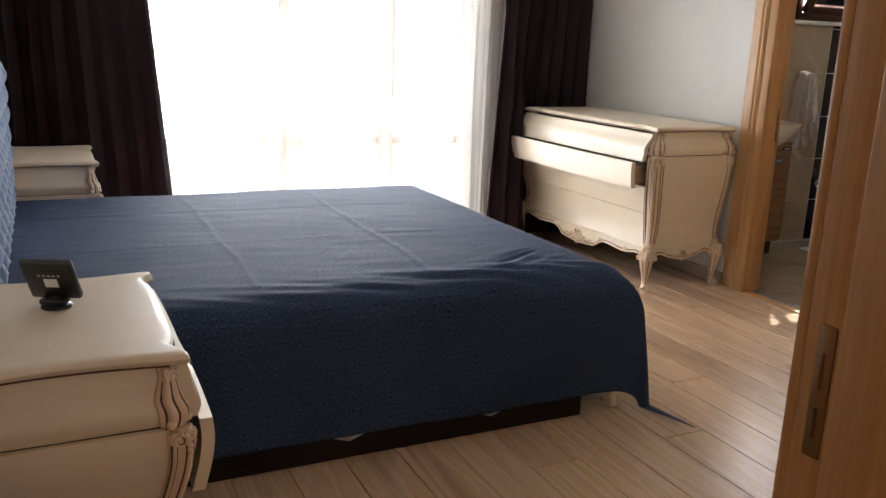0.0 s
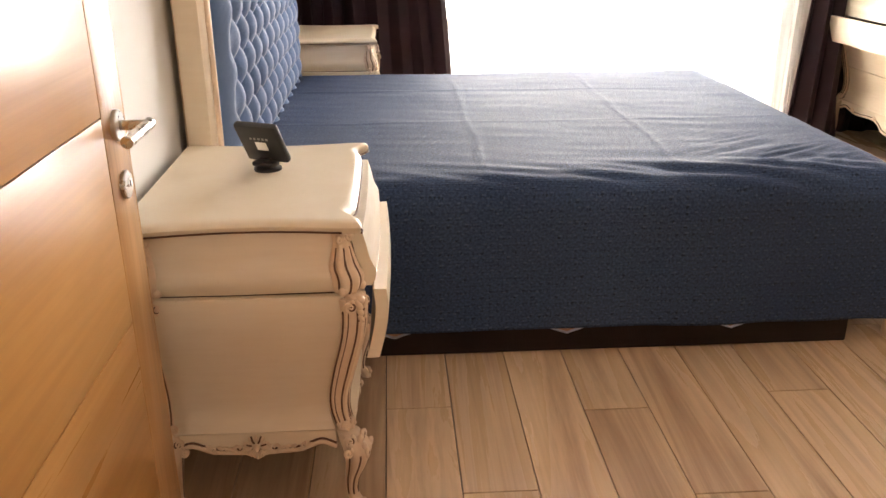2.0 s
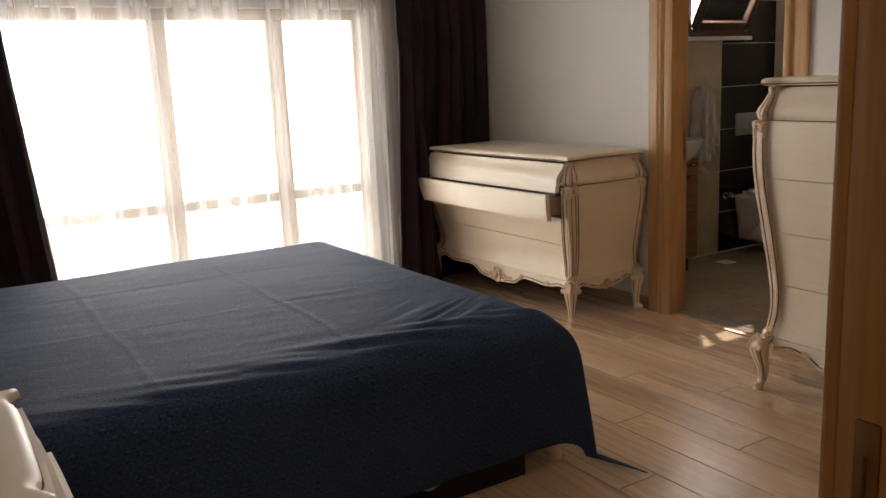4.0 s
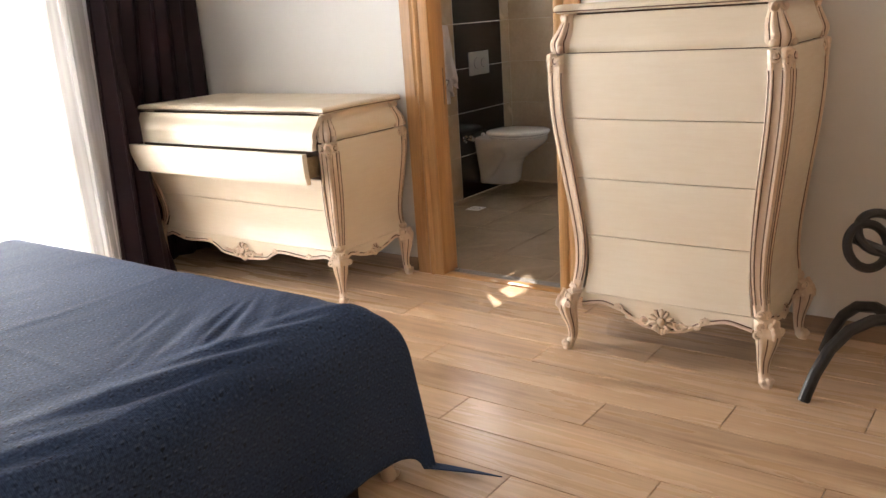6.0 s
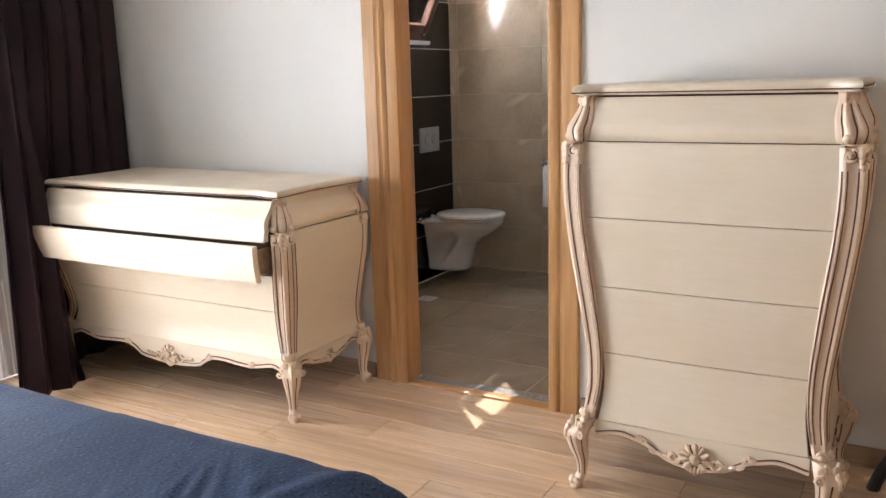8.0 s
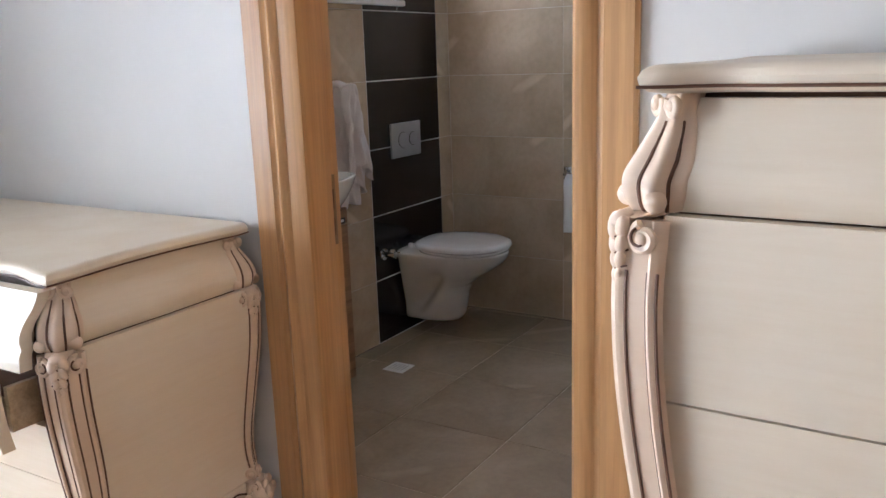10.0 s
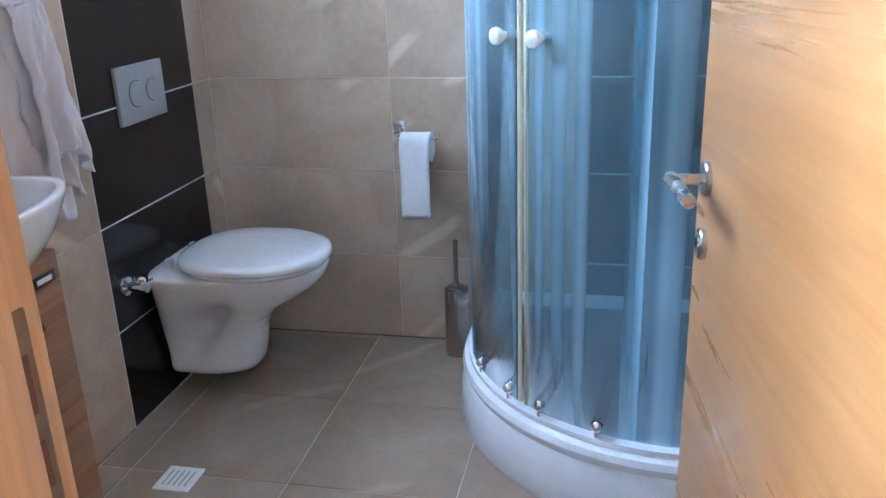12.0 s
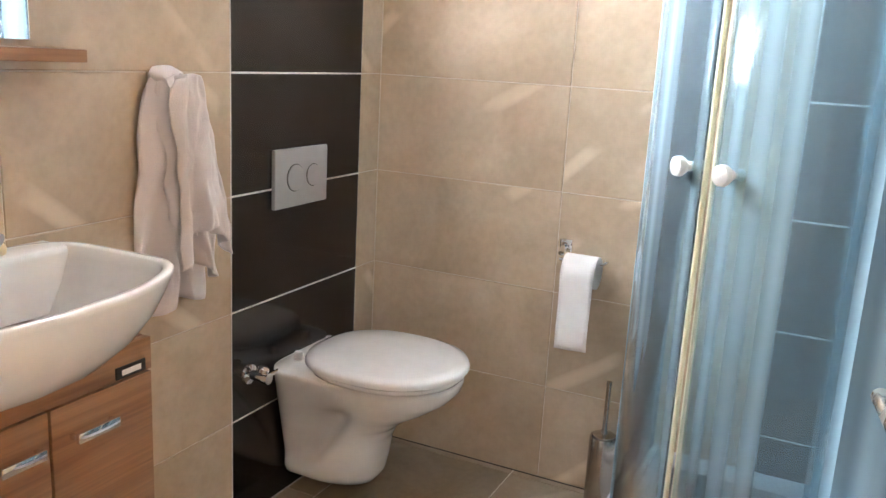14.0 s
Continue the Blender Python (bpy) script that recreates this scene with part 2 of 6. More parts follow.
def blanket_cloth():
    """Navy jacquard: a lattice of small pale and dark woven dashes on a blue ground."""
    m = fabric("navy_jacquard", (0.022, 0.040, 0.088), (0.034, 0.058, 0.118), 500, 0.74, 0.02, 1.4, 0.2)
    m.b.inputs["Specular IOR Level"].default_value = 0.16
    uv = m.node("TexCoord").outputs["UV"]
    wob = m.node("VectorMath", {0: m.node("TexNoise", {"Vector": uv, "Scale": 45.0, "Detail": 2.0}).outputs[1], 1: (0.012, 0.012, 0.0)}, operation="MULTIPLY").outputs[0]
    sep = m.node("SeparateXYZ", {0: m.node("VectorMath", {0: uv, 1: wob}, operation="ADD").outputs[0]})

    def dash(px, py, sx, sy, wx, wy):
        a = m.math("SINE", m.math("MULTIPLY", m.math("ADD", sep.outputs[0], sx), 2 * math.pi / px))
        b = m.math("SINE", m.math("MULTIPLY", m.math("ADD", sep.outputs[1], sy), 2 * math.pi / py))
        return m.math("MULTIPLY", m.math("GREATER_THAN", a, wx), m.math("GREATER_THAN", b, wy))

    broken = m.ramp(m.noise(uv, 48.0, 4), [(0.44, grey(0.0)), (0.62, grey(1))])
    pale = m.math("MULTIPLY", m.math("MAXIMUM", dash(0.026, 0.022, 0.0, 0.0, 0.1, 0.75), dash(0.026, 0.022, 0.013, 0.011, 0.45, 0.8)), broken)
    dark = m.math("MULTIPLY", m.math("MAXIMUM", dash(0.026, 0.022, 0.004, 0.006, 0.35, 0.72), dash(0.013, 0.044, 0.002, 0.013, 0.5, 0.85)), broken)
    mott = m.ramp(m.noise(uv, 130.0, 3), [(0.36, grey(0.62)), (0.64, grey(1.45))])
    old = m.b.inputs["Base Color"].links[0].from_socket
    col = m.mix(0.8, old, mott, "MULTIPLY")
    col = m.mix(m.math("MULTIPLY", dark, 0.7), col, (0.006, 0.008, 0.014))
    col = m.mix(m.math("MULTIPLY", pale, 0.26), col, (0.14, 0.18, 0.28))
    m.link(col, "Base Color")
    m.link(m.ramp(pale, [(0.1, grey(0.76)), (0.9, grey(0.62))]), "Roughness")
    return m.m


BLANKET = blanket_cloth()


def sheer(name):
    """Tulle: mostly scatters the light that falls on it and lets some straight through."""
    m = bpy.data.materials.new(name)
    m.use_nodes = True
    t = m.node_tree
    out = t.nodes["Material Output"]
    tr, df, tp = (t.nodes.new("ShaderNodeBsdf" + k) for k in ("Translucent", "Diffuse", "Transparent"))
    a, b = t.nodes.new("ShaderNodeMixShader"), t.nodes.new("ShaderNodeMixShader")
    tr.inputs[0].default_value = df.inputs[0].default_value = (0.86, 0.84, 0.81, 1)
    a.inputs[0].default_value = 0.35
    t.links.new(tr.outputs[0], a.inputs[1])
    t.links.new(df.outputs[0], a.inputs[2])
    tc, nz = t.nodes.new("ShaderNodeTexCoord"), t.nodes.new("ShaderNodeTexNoise")
    nz.inputs["Scale"].default_value, nz.inputs["Detail"].default_value = 1.0, 5
    mp = t.nodes.new("ShaderNodeMapping")
    mp.inputs["Scale"].default_value = (17, 0.2, 0.22)
    t.links.new(tc.outputs["Object"], mp.inputs[0])
    t.links.new(mp.outputs[0], nz.inputs[0])
    mr = t.nodes.new("ShaderNodeMapRange")
    mr.inputs[1].default_value, mr.inputs[2].default_value = 0.35, 0.65
    mr.inputs[3].default_value, mr.inputs[4].default_value = 0.88, 0.58
    t.links.new(nz.outputs[0], mr.inputs[0])
    t.links.new(mr.outputs[0], b.inputs[0])
    t.links.new(a.outputs[0], b.inputs[1])
    t.links.new(tp.outputs[0], b.inputs[2])
    t.links.new(b.outputs[0], out.inputs[0])
    return m


def pane_glass(name, tint=(0.95, 0.97, 0.97)):
    m = bpy.data.materials.new(name)
    m.use_nodes = True
    t = m.node_tree
    out = t.nodes["Material Output"]
    tp, gl, fr = t.nodes.new("ShaderNodeBsdfTransparent"), t.nodes.new("ShaderNodeBsdfGlossy"), t.nodes.new("ShaderNodeFresnel")
    mx = t.nodes.new("ShaderNodeMixShader")
    tp.inputs[0].default_value, gl.inputs["Roughness"].default_value = (*tint, 1), 0.02
    t.links.new(fr.outputs[0], mx.inputs[0])
    t.links.new(tp.outputs[0], mx.inputs[1])
    t.links.new(gl.outputs[0], mx.inputs[2])
    t.links.new(mx.outputs[0], out.inputs[0])
    return m


def shower_glass(name):
    """Blue-tinted glass with frosted upright stripes; object x runs along the curve in a UV map."""
    m = bpy.data.materials.new(name)
    m.use_nodes = True
    t = m.node_tree
    b, out = t.nodes["Principled BSDF"], t.nodes["Material Output"]
    uv, sep = t.nodes.new("ShaderNodeTexCoord"), t.nodes.new("ShaderNodeSeparateXYZ")
    t.links.new(uv.outputs["UV"], sep.inputs[0])
    co = t.nodes.new("ShaderNodeCombineXYZ")
    t.links.new(sep.outputs[0], co.inputs[0])
    nz = t.nodes.new("ShaderNodeTexNoise")
    nz.inputs["Scale"].default_value, nz.inputs["Detail"].default_value = 8.5, 2
    t.links.new(co.outputs[0], nz.inputs[0])
    rp = t.nodes.new("ShaderNodeValToRGB")
    rp.color_ramp.elements[0].position, rp.color_ramp.elements[0].color = 0.46, (*grey(0.2), 1)
    rp.color_ramp.elements[1].position, rp.color_ramp.elements[1].color = 0.60, (*grey(0.62), 1)
    t.links.new(nz.outputs[0], rp.inputs[0])
    tr, tp, gl, fr = (t.nodes.new("ShaderNode" + k) for k in ("BsdfTranslucent", "BsdfTransparent", "BsdfGlossy", "Fresnel"))
    df = t.nodes.new("ShaderNodeBsdfDiffuse")
    df.inputs[0].default_value = (0.50, 0.65, 0.72, 1)
    fm = t.nodes.new("ShaderNodeMixShader")
    fm.inputs[0].default_value = 0.5
    tr.inputs[0].default_value, tp.inputs[0].default_value = (0.50, 0.65, 0.72, 1), (0.66, 0.80, 0.86, 1)
    gl.inputs["Roughness"].default_value = 0.08
    fr.inputs["IOR"].default_value = 1.2
    t.links.new(tr.outputs[0], fm.inputs[1])
    t.links.new(df.outputs[0], fm.inputs[2])
    m1, m2 = t.nodes.new("ShaderNodeMixShader"), t.nodes.new("ShaderNodeMixShader")
    t.links.new(rp.outputs[0], m1.inputs[0])
    t.links.new(tp.outputs[0], m1.inputs[1])
    t.links.new(fm.outputs[0], m1.inputs[2])
    t.links.new(fr.outputs[0], m2.inputs[0])
    t.links.new(m1.outputs[0], m2.inputs[1])
    t.links.new(gl.outputs[0], m2.inputs[2])
    t.links.new(m2.outputs[0], out.inputs[0])
    return m


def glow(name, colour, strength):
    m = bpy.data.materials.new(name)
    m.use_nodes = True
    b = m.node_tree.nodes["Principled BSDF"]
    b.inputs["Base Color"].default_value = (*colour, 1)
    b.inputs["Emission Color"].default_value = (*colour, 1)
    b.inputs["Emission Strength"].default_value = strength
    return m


# Emission stands in for blown-out daylight and also lights the room.
DAYLIGHT_GLOW = glow("glowing_daylight_sheet", (0.95, 0.97, 1.0), 7.0)
TULLE = sheer("white_tulle")
GLASS = pane_glass("window_glass")
SHOWER_GLASS = shower_glass("striped_shower_glass")
MIRROR = gloss("mirror_silver", (0.9, 0.9, 0.9), 0.01, 1.0)


# ---- mesh helpers ----
def mesh_of(name, bm, material, smooth=35):
    me = bpy.data.meshes.new(name)
    bm.normal_update()
    bm.to_mesh(me)
    bm.free()
    me.materials.append(material)
    if smooth:
        me.polygons.foreach_set("use_smooth", [True] * len(me.polygons))
        me.set_sharp_from_angle(angle=radians(smooth))
    return me


def part(name, bm, material, parent, label="", smooth=35):
    ob = new(name, mesh_of(name, bm, material, smooth))
    ob.parent = parent
    return tagged(ob, label)


def thing(name, at, label, category, group="", turn=0):
    ob = new(name)
    ob.empty_display_size = 0.1
    ob.matrix_world = pose(*at, 0, 0, turn)
    return tagged(ob, label, category, group)


def solid(name, bm, material, label, category="", kind="structure", smooth=35):
    return tagged(new(name, mesh_of(name, bm, material, smooth)), label, category, "", kind)


def box(bm, lo, hi, bevel=0.0, segments=2):
    lo, hi = Vector(lo), Vector(hi)
    made = bmesh.ops.create_cube(bm, size=1, matrix=Matrix.Translation((lo + hi) / 2) @ Matrix.Diagonal((*(hi - lo), 1)))
    if bevel:
        vs = set(made["verts"])
        es = [e for e in bm.edges if e.verts[0] in vs and e.verts[1] in vs]
        bmesh.ops.bevel(bm, geom=es, offset=bevel, segments=segments, affect="EDGES", profile=0.5)
    return bm


def boxes(*rows, bevel=0.0):
    bm = bmesh.new()
    for lo, hi in rows:
        box(bm, lo, hi, bevel)
    return bm


def loft(bm, rings, cap=True, closed=True):
    vs = [[bm.verts.new(p) for p in ring] for ring in rings]
    for a, b in zip(vs, vs[1:]):
        n = len(a)
        for i in range(n if closed else n - 1):
            j = (i + 1) % n
            bm.faces.new((a[i], a[j], b[j], b[i]))
    if cap:
        bm.faces.new(vs[0][::-1])
        bm.faces.new(vs[-1])
    return bm


def tube(bm, pts, r, n=8, flat=1.0):
    """A round bar along points; r: one radius or one for each point."""
    pts = [Vector(p) for p in pts]
    rs = r if isinstance(r, (list, tuple)) else [r] * len(pts)
    up, rings = None, []
    for i, p in enumerate(pts):
        d = (pts[min(i + 1, len(pts) - 1)] - pts[max(i - 1, 0)]).normalized()
        if up is None:
            up = d.orthogonal().normalized()
        up = (up - d * up.dot(d))
        up = up.normalized() if up.length > 1e-6 else d.orthogonal().normalized()
        side = d.cross(up)
        rings.append([p + rs[i] * (math.cos(a) * up + flat * math.sin(a) * side) for a in (2 * math.pi * k / n for k in range(n))])
    loft(bm, rings)
    return bm


def lathe(bm, profile, at=(0, 0, 0), axis=(0, 0, 1), n=20):
    """A turned body: profile of (radius, height) along the axis."""
    m = Matrix.Translation(at) @ Vector((0, 0, 1)).rotation_difference(Vector(axis)).to_matrix().to_4x4()
    loft(bm, [[m @ Vector((max(r, 1e-4) * math.cos(2 * math.pi * k / n), max(r, 1e-4) * math.sin(2 * math.pi * k / n), h)) for k in range(n)] for r, h in profile])
    return bm


def ball(bm, at, r, scale=(1, 1, 1), turn=(0, 0, 0), u=10, v=7):
    m = pose(*at, *turn) @ Matrix.Diagonal((*scale, 1))
    bmesh.ops.create_uvsphere(bm, u_segments=u, v_segments=v, radius=r, matrix=m)
    return bm


def curve_at(table, x):
    """Smooth value at x through a short table of (x, value)."""
    for (x0, v0), (x1, v1) in zip(table, table[1:]):
        if x <= x1:
            f = min(1, max(0, (x - x0) / (x1 - x0)))
            f = f * f * (3 - 2 * f)
            return v0 + (v1 - v0) * f
    return table[-1][1]


def flow_at(table, x):
    """Value at x on a flowing curve through a short table of (x, value)."""
    x = min(max(x, table[0][0]), table[-1][0])
    k = max(i for i, row in enumerate(table[:-1]) if row[0] <= x)
    (xa, va), (xb, vb) = table[k], table[k + 1]
    xp, vp = table[max(k - 1, 0)]
    xn, vn = table[min(k + 2, len(table) - 1)]
    h, f = xb - xa, (x - xa) / (xb - xa)
    ma, mb = (vb - vp) / (xb - xp) * h, (vn - va) / (xn - xa) * h
    return (2 * f ** 3 - 3 * f * f + 1) * va + (f ** 3 - 2 * f * f + f) * ma + (3 * f * f - 2 * f ** 3) * vb + (f ** 3 - f * f) * mb


def slab(bm, outline, thick, axis_out):
    """A flat outline of 3D points pushed along axis_out by thick."""
    off = Vector(axis_out) * thick
    return loft(bm, [[Vector(p) for p in outline], [Vector(p) + off for p in outline]])


# ---- structure ----
H, WX, WY, NY, WT = 2.5, 3.70, 5.29, 0.62, 0.125
LX = -0.26
ENTRY = (-0.14, 0.785)
BATH_DOOR = (2.765, 3.487)
BX0, BX1, BY0, BY1 = WX + WT, 5.98, 2.495, 4.43
DOOR_TOP = 2.06
WIN = (0.42, 2.78, 0.06, 1.88)

solid("wall_west", boxes(((LX - 0.14, -1.6, 0), (LX, WY + 0.3, H))), WALL, "off-white painted wall behind the bed", "wall")
solid("wall_south", boxes(((LX, NY - 0.16, 0), (ENTRY[0] - 0.04, NY, H)), ((ENTRY[1] + 0.04, NY - 0.16, 0), (WX, NY, H)),
      ((ENTRY[0] - 0.04, NY - 0.16, DOOR_TOP + 0.04), (ENTRY[1] + 0.04, NY, H))), WALL_BOUNCE, "wall with the entry doorway, tan to warm the bounced light", "wall")
solid("wall_north", boxes(((LX, WY, 0), (WIN[0], WY + 0.3, H)), ((WIN[1], WY, 0), (WX + WT, WY + 0.3, H)),
      ((WIN[0], WY, WIN[3]), (WIN[1], WY + 0.3, H)), ((WIN[0], WY, -0.02), (WIN[1], WY + 0.3, WIN[2]))), WALL, "off-white wall with the balcony window", "wall")
solid("wall_east", boxes(((WX, -1.6, 0), (WX + WT, BATH_DOOR[0] - 0.03, H)), ((WX, BATH_DOOR[1] + 0.03, 0), (WX + WT, WY, H)),
      ((WX, BATH_DOOR[0] - 0.03, DOOR_TOP + 0.03), (WX + WT, BATH_DOOR[1] + 0.03, H))), WALL, "off-white wall with the bathroom doorway", "wall")
# Opening added in this unseen wall for the fill light.
solid("wall_corridor", boxes(((LX, -1.6, 0), (0.1, -1.5, H)), ((1.0, -1.6, 0), (1.5, -1.5, H)), ((0.1, -1.6, 0), (1.0, -1.5, 0.9)), ((0.1, -1.6, 2.0), (1.0, -1.5, H)), ((1.5, -1.5, 0), (1.6, NY - 0.16, H))), WALL_BOUNCE, "plain unseen corridor wall behind the entrance, tan to warm the bounced light", "wall")
solid("ceiling", boxes(((LX - 0.14, -1.6, H), (WX + WT, WY + 0.3, H + 0.12)), ((WX + WT, BY0 - 0.12, H), (BX1 + 0.12, BY1 + 0.2, H + 0.12))), CEILING, "white painted ceiling", "ceiling")
solid("floor_slab", boxes(((LX, -1.5, -0.12), (WX, WY, -0.0125))), GAP, "dark underlay below the laminate planks", "floor")
# Unseen slab, added only to block direct sun through the bedroom window.
solid("balcony_slab", boxes(((LX - 0.2, WY + 0.3, 2.12), (3.6, WY + 2.1, 2.3))), RENDER, "unseen slab added over the window to keep the sun off the bed", "balcony")
# Added emissive sheet that whitens the window and lights the bedroom.
solid("backdrop", boxes(((-14, 13.0, -0.24), (20, 13.1, 6.0))), DAYLIGHT_GLOW, "glowing white sheet standing in for blown-out daylight beyond the balcony", "backdrop")
# Added pale plane: reflects daylight inwards and fills below the horizon.
solid("ground", boxes(((-60, WY + 0.3, -0.4), (60, 90, -0.25))), PALE_GROUND, "unseen pale ground added outside the windows to reflect light", "ground")

# bathroom shell; tiles lie on it
RW = (4.86, 5.52, 1.62, 2.22)
solid("wall_bath_north", boxes(((BX0, BY1 + 0.003, 0), (RW[0], BY1 + 0.2, H)), ((RW[1], BY1 + 0.003, 0), (BX1 + 0.12, BY1 + 0.2, H)),
      ((RW[0], BY1 + 0.003, 0), (RW[1], BY1 + 0.2, RW[2])), ((RW[0], BY1 + 0.003, RW[3]), (RW[1], BY1 + 0.2, H))), GROUT, "bathroom wall with a small window, under tiles", "wall")
solid("wall_bath_east", boxes(((BX1 + 0.003, BY0 - 0.12, 0), (BX1 + 0.12, BY1 + 0.003, H))), GROUT, "bathroom wall under beige tiles", "wall")
solid("wall_bath_south", boxes(((BX0, BY0 - 0.12, 0), (BX1 + 0.003, BY0 - 0.003, H))), GROUT, "bathroom wall under tiles beside the shower", "wall")
solid("floor_bath", boxes(((BX0 - 0.0, BY0, -0.12), (BX1 + 0.002, BY1 + 0.002, -0.003)), ((WX, BATH_DOOR[0], -0.12), (BX0, BATH_DOOR[1], -0.003))), GROUT, "grouted floor bed under the bathroom tiles", "floor")


def skirting(name, lo, hi):
    solid(name, boxes((lo, hi), bevel=0.006), SKIRT, "brown wooden skirting board along the wall", "baseboard")


skirting("baseboard_west", (LX, NY + 0.02, 0), (LX + 0.014, WY, 0.075))
skirting("baseboard_east", (WX - 0.014, NY + 0.02, 0), (WX, BATH_DOOR[0] - 0.125, 0.075))
skirting("baseboard_east_far", (WX - 0.014, BATH_DOOR[1] + 0.165, 0), (WX, WY, 0.075))
skirting("baseboard_south", (ENTRY[1] + 0.12, NY, 0), (WX - 0.014, NY + 0.014, 0.075))


# ---- door frames and doors ----
def architrave(bm, p0, p1, out, lead):
    """An upright moulded board: p0-p1 its lower edge line, out its face's direction, lead the hollow's side."""
    a, b, o = Vector((*p0, 0)), Vector((*p1, 0)), Vector((*out, 0))
    prof = [(0, 0.0), (0, 0.010), (0.06, 0.016), (0.52, 0.016), (0.58, 0.010), (0.64, 0.009), (0.70, 0.020), (0.80, 0.026), (0.94, 0.024), (1, 0.016), (1, 0.0)]
    if not lead:
        prof = [(0, 0.0), (0, 0.010), (0.03, 0.016), (0.38, 0.016), (0.43, 0.010), (0.48, 0.009), (0.52, 0.021), (0.58, 0.026), (0.65, 0.022), (0.69, 0.013), (0.97, 0.013), (1, 0.010), (1, 0.0)]
    else:
        prof = [(1 - f, h) for f, h in prof[::-1]]
    ring = [a + (b - a) * f + o * h for f, h in prof]
    loft(bm, [ring, [p + Vector((0, 0, DOOR_TOP)) for p in ring]])


def strike_plate(parent, lo, hi, face):
    bm = boxes((lo, hi), bevel=0.0025)
    sp = part("strike_plate", bm, BRASS, parent, "dull brass strike plate")
    (x0, y0, z0), (x1, y1, z1) = lo, hi
    for f0, f1 in ((0.15, 0.38), (0.52, 0.80)):
        za, zb = z0 + (z1 - z0) * f0, z0 + (z1 - z0) * f1
        c0, c1 = [x0 + 0.0105, y0 + 0.0105, za], [x1 - 0.0105, y1 - 0.0105, zb]
        if face == "y":
            c0[1], c1[1] = y0 - 0.0015, y0 + 0.004
        else:
            c0[0], c1[0] = x0 - 0.0015, x0 + 0.004
        part("strike_hole", boxes((c0, c1)), PATINA, sp)


# bathroom door frame in the east wall
df = tagged(thing("door_frame_bath", (WX, 3.13, 0), "orange oak door frame round the open bathroom doorway", "door frame"), kind="structure")
inv = df.matrix_world.inverted()


def moved(bm, m):
    bmesh.ops.transform(bm, matrix=m, verts=bm.verts)
    return bm


y0, y1 = BATH_DOOR
for name, lo, hi in (("jamb", (WX - 0.004, y1 - 0.012, 0), (WX + 0.085, y1 + 0.03, DOOR_TOP)), ("jamb", (WX + 0.088, y1 + 0.006, 0), (WX + WT + 0.01, y1 + 0.03, DOOR_TOP)),
                     ("jamb", (WX - 0.004, y0 - 0.03, 0), (WX + 0.085, y0 + 0.012, DOOR_TOP)), ("jamb", (WX + 0.088, y0 - 0.03, 0), (WX + WT + 0.01, y0 - 0.006, DOOR_TOP)),
                     ("head", (WX - 0.004, y0 - 0.03, DOOR_TOP - 0.012), (WX + WT + 0.01, y1 + 0.03, DOOR_TOP + 0.03))):
    part(name, moved(boxes((lo, hi), bevel=0.003), inv), OAK_UP, df)
for a, b, lead in (((WX - 0.004, y1 + 0.158), (WX - 0.004, y1 - 0.012), False), ((WX - 0.004, y0 + 0.012), (WX - 0.004, y0 - 0.118), True)):
    bm = bmesh.new()
    architrave(bm, a, b, (-1, 0), lead)
    bmesh.ops.recalc_face_normals(bm, faces=bm.faces)
    part("architrave", moved(bm, inv), OAK_UP, df)
part("threshold", moved(boxes(((WX - 0.012, y0 + 0.012, -0.012), (WX + 0.045, y1 - 0.012, 0.009)), bevel=0.006), inv), OAK_Y, df, "worn oak threshold strip")
strike_plate(df, inv @ Vector((WX + 0.0885, y1 + 0.0035, 0.885)), inv @ Vector((WX + 0.1165, y1 + 0.010, 1.07)), "y")

# entry door frame in the south wall
ef = tagged(thing("door_frame_entry", (0.315, NY, 0), "oak door frame of the bedroom entrance with strike plate", "door frame"), kind="structure")
inv = ef.matrix_world.inverted()
x0, x1 = ENTRY
for lo, hi in (((x1, NY - 0.17, 0), (x1 + 0.04, NY - 0.052, DOOR_TOP)), ((x1 + 0.014, NY - 0.049, 0), (x1 + 0.04, NY + 0.004, DOOR_TOP)),
               ((x0 - 0.04, NY - 0.17, 0), (x0, NY - 0.052, DOOR_TOP)), ((x0 - 0.04, NY - 0.049, 0), (x0 - 0.014, NY + 0.004, DOOR_TOP)),
               ((x0 - 0.04, NY - 0.17, DOOR_TOP), (x1 + 0.04, NY + 0.004, DOOR_TOP + 0.04))):
    part("jamb", moved(boxes((lo, hi), bevel=0.003), inv), OAK_UP, ef)
for lo, hi in (((x1 + 0.012, NY + 0.002, 0), (x1 + 0.10, NY + 0.018, DOOR_TOP + 0.05)), ((x1 + 0.012, NY - 0.184, 0), (x1 + 0.10, NY - 0.168, DOOR_TOP + 0.05))):
    part("architrave", moved(boxes((lo, hi), bevel=0.005), inv), OAK_UP, ef)
strike_plate(ef, inv @ Vector((x1 + 0.0115, NY - 0.039, 0.92)), inv @ Vector((x1 + 0.0185, NY - 0.015, 1.08)), "x")


